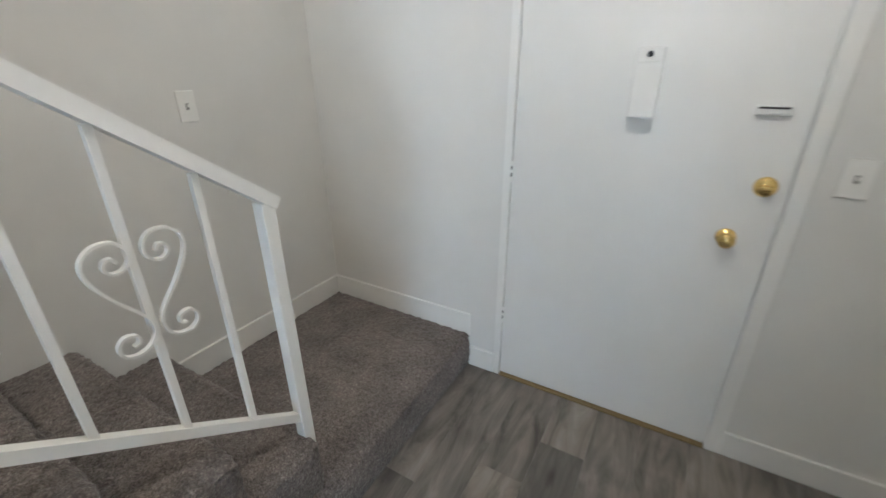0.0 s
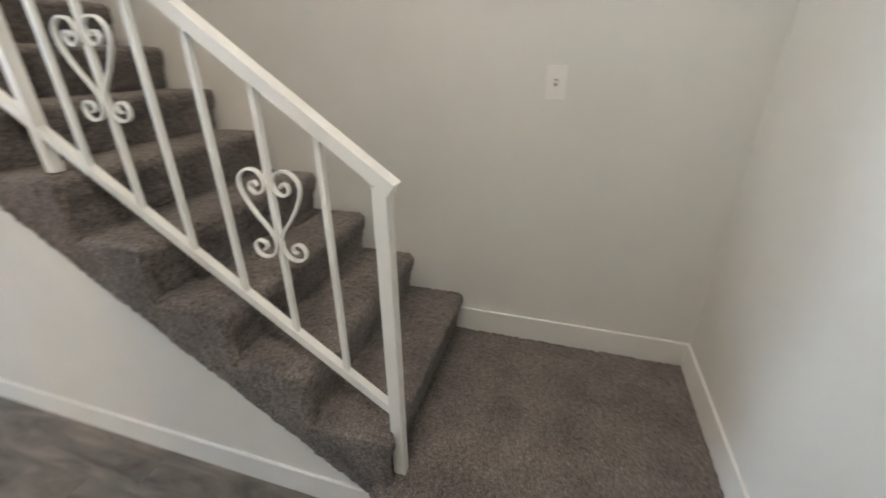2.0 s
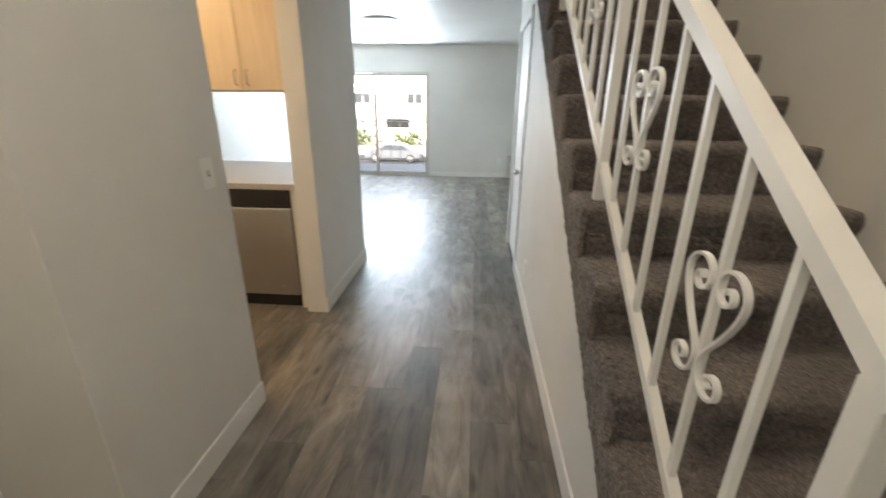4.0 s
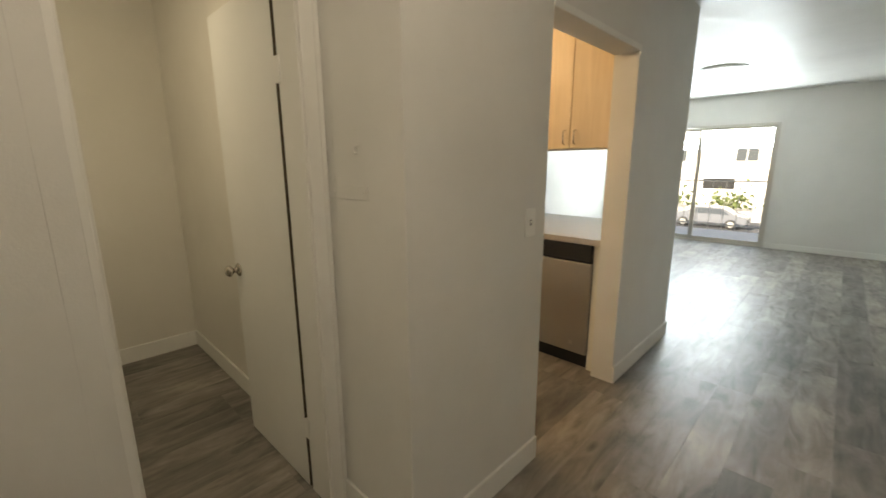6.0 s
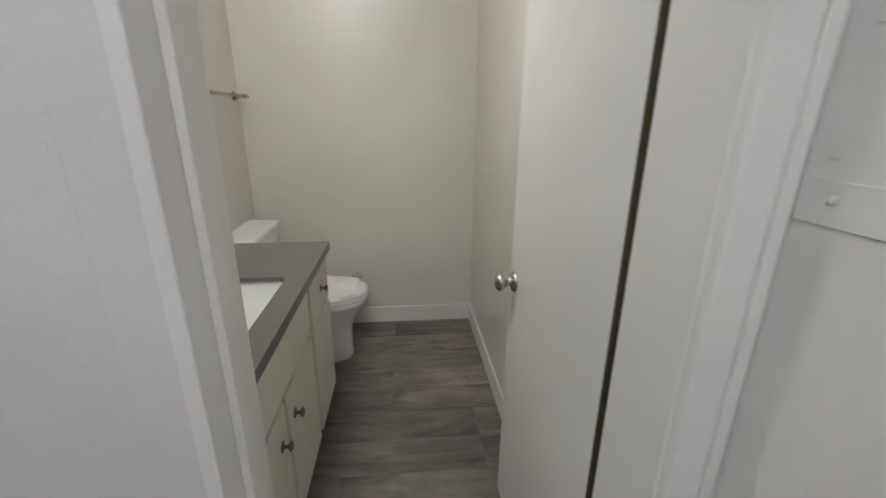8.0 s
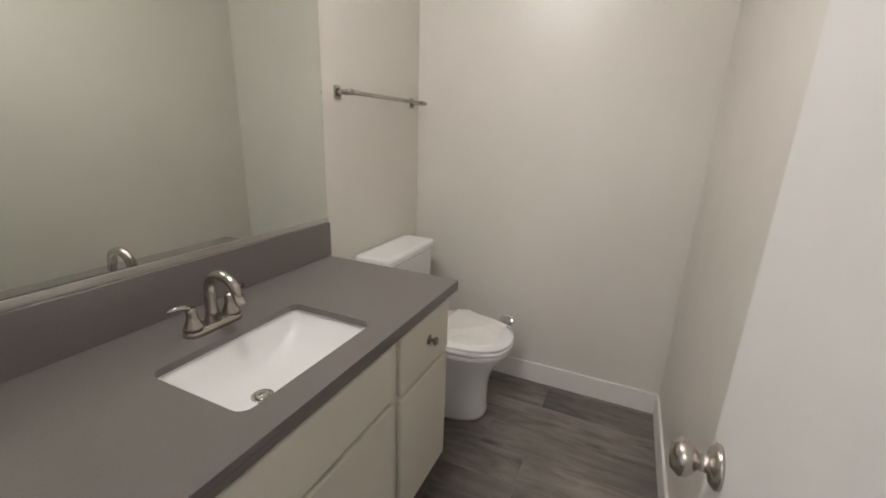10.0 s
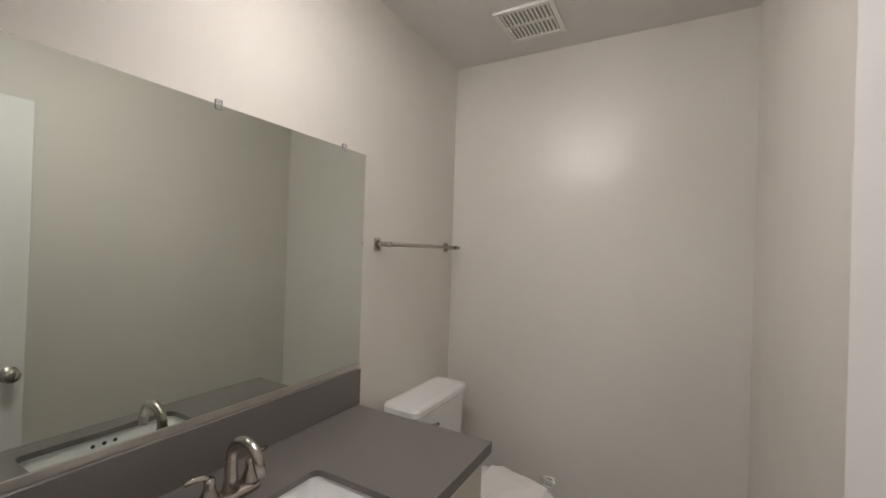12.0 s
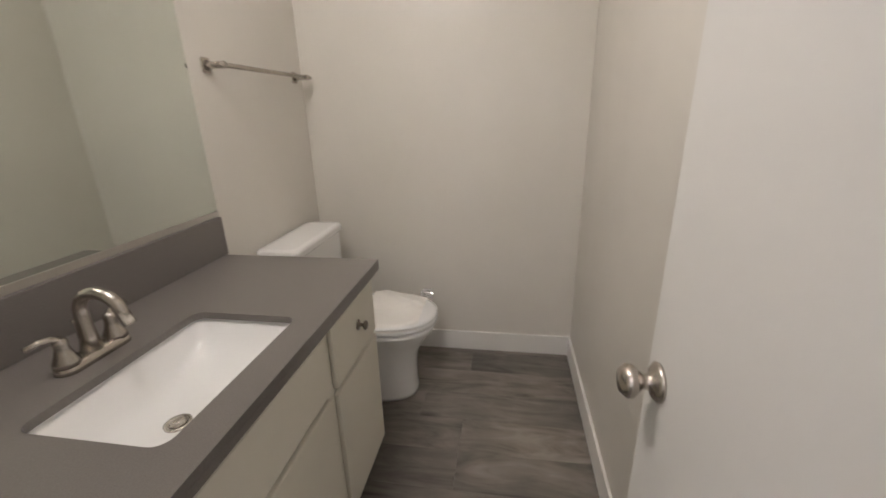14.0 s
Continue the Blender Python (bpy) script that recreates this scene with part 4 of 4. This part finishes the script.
# ---- balcony and street ----
structure("balcony", [((0.2, YB - 1.75, -0.16), (3.4, YB - 0.13, -0.02))], CONCRETE, "pale concrete balcony slab")
br = thing("balcony_railing", (1.8, YB - 1.65, 0), "thin dark metal balcony railing", "railing")
RY = YB - 1.65
for z in (0.10, 1.00):
    part("rail", B(((0.25, RY - 0.015, z - 0.015), (3.35, RY + 0.015, z + 0.015))), GRILLE, br)
for k in range(14):
    x = 0.27 + k * 0.236
    part("baluster", B(((x - 0.006, RY - 0.006, -0.02), (x + 0.006, RY + 0.006, 1.0))), GRILLE, br)
GZ = -3.0
structure("ground", [((-300, -600, GZ - 0.2), (300, 60, GZ))], CONCRETE, "pale sunlit concrete ground")
structure("road", [((-120, -34, GZ), (120, -25, GZ + 0.01))], ASPHALT, "grey asphalt road")
FYD = -46.0
house = thing("apartment_building", (0, FYD - 6, GZ), "white stucco apartment building with dark carports", "building")
part("wall", B(((-30, FYD - 10, GZ), (40, FYD, GZ + 10.5))), STUCCO, house)
part("roof", B(((-30.4, FYD - 10.4, GZ + 10.5), (40.4, FYD + 0.4, GZ + 10.9))), CONCRETE, house)
for i in range(11):
    x = -23.05 + i * 6
    for zz in (GZ + 4.4, GZ + 7.6):
        w = part("window", B(((x - 0.95, FYD - 0.02, zz - 0.05), (x + 0.95, FYD + 0.06, zz + 1.35))), TRIM, house)
        for s in (-1, 1):
            part("pane", B(((x + (s - 1) * 0.45 + 0.03, FYD + 0.05, zz), (x + (s + 1) * 0.45 - 0.03, FYD + 0.075, zz + 1.3))), DARK_PANE, w)
    part("carport", B(((x + 0.7, FYD - 0.02, GZ + 1.7), (x + 3.4, FYD + 0.05, GZ + 2.7))), BLACK, house)


def car(at, label):
    """A saloon car whose side faces the balcony; its length runs along x."""
    c = thing("car", at, label, "car")
    x0, y0, z0 = at
    body = [(-2.2, 0.35), (-2.25, 0.62), (-2.15, 0.82), (-1.5, 0.92), (-0.85, 1.38), (0.55, 1.42), (1.25, 0.98), (2.05, 0.86), (2.22, 0.62), (2.2, 0.32)]
    bm = prism([(x0 + u, z0 + v) for u, v in body], "y", y0 - 0.85, y0 + 0.85)
    bmesh.ops.bevel(bm, geom=bm.edges[:], offset=0.06, segments=2, affect="EDGES")
    part("body", bm, CAR_PAINT, c)
    win = [(-1.25, 0.95), (-0.78, 1.31), (0.5, 1.34), (1.05, 0.98)]
    part("side_window", prism([(x0 + u, z0 + v) for u, v in win], "y", y0 + 0.80, y0 + 0.858), DARK_PANE, c)
    for u in (-1.38, 1.38):
        for s in (-1, 1):
            w = part("wheel", lathe([(0, -0.1), (0.25, -0.1), (0.32, -0.08), (0.33, 0), (0.32, 0.08), (0.25, 0.1), (0, 0.1)], 24, Matrix.Translation((x0 + u, y0 + 0.78 * s, z0 + 0.33)) @ pose(0, 0, 0, 90)), RUBBER, c, smooth=True)
            part("rim", lathe([(0, -0.11), (0.19, -0.108), (0.20, 0), (0.19, 0.108), (0, 0.11)], 18, Matrix.Translation((x0 + u, y0 + 0.78 * s, z0 + 0.33)) @ pose(0, 0, 0, 90)), ALU, w)
    return c


car((6.3, -30.0, GZ), "dark grey saloon car parked across the road")


def shrub(at, size, label):
    t = thing("shrub", at, label, "shrub")
    bm = bmesh.new()
    rnd = random.Random(hash(round(at[0] * 10)) % 1000)
    for k in range(260):
        v = Vector((rnd.gauss(0, 1), rnd.gauss(0, 0.6), abs(rnd.gauss(0, 0.8)))) * size * 0.5
        q = Euler((rnd.uniform(0, 6), rnd.uniform(0, 6), rnd.uniform(0, 6))).to_matrix()
        s = rnd.uniform(0.08, 0.18) * size
        p = [Vector(at) + v + q @ Vector(c) * s for c in ((-1, 0, 0.1), (0, -0.5, 0), (1, 0, 0.1), (0, 0.5, 0))]
        bm.faces.new([bm.verts.new(c) for c in p])
    part("foliage", bm, LEAF, t)


for k in range(9):
    shrub((-14 + k * 5.3, FYD + 3.5, GZ + 0.2), 1.5 + 0.3 * (k % 3), "dry green shrub before the apartment building")

# ---- floor planks ----
floor = thing("floor", (0, 0, 0), "grey-brown wood-look vinyl plank floor", "floor", kind="structure")
PW, PL = 0.181, 1.22
cache = {}


def plank_mesh(w, l):
    key = (round(w, 3), round(l, 3))
    if key not in cache:
        bm = bmesh.new()
        box(bm, (0.0003, 0.0003, -0.008), (w - 0.0003, l - 0.0003, 0.0))
        top_edges = [e for e in bm.edges if all(v.co.z > -0.001 for v in e.verts)]
        bmesh.ops.bevel(bm, geom=top_edges, offset=0.0004, segments=1, affect="EDGES")
        cache[key] = mesh("plank", bm, PLANK)
    return cache[key]


rng = random.Random(4)
x = -0.53
while x < 4.60:
    y = YB - rng.choice((0.0, 0.2, 0.4, 0.6, 0.8, 1.0)) - 0.05
    w = min(PW, 4.60 - x)
    while y < YF:
        a, b = max(y, YB), min(y + PL, YF)
        if b - a > 0.05:
            o = new("plank", plank_mesh(w, b - a))
            o.location = (x, a, 0)
            o.parent = floor
        y += PL
    x += PW
x = -1.40
while x < -0.54:
    y = YB - rng.uniform(0, 1)
    while y < YE:
        a, b = max(y, YB), min(y + PL, YE)
        if b - a > 0.05:
            o = new("plank", plank_mesh(min(PW, -0.53 - x), b - a))
            o.location = (x, a, 0)
            o.parent = floor
        y += PL
    x += PW
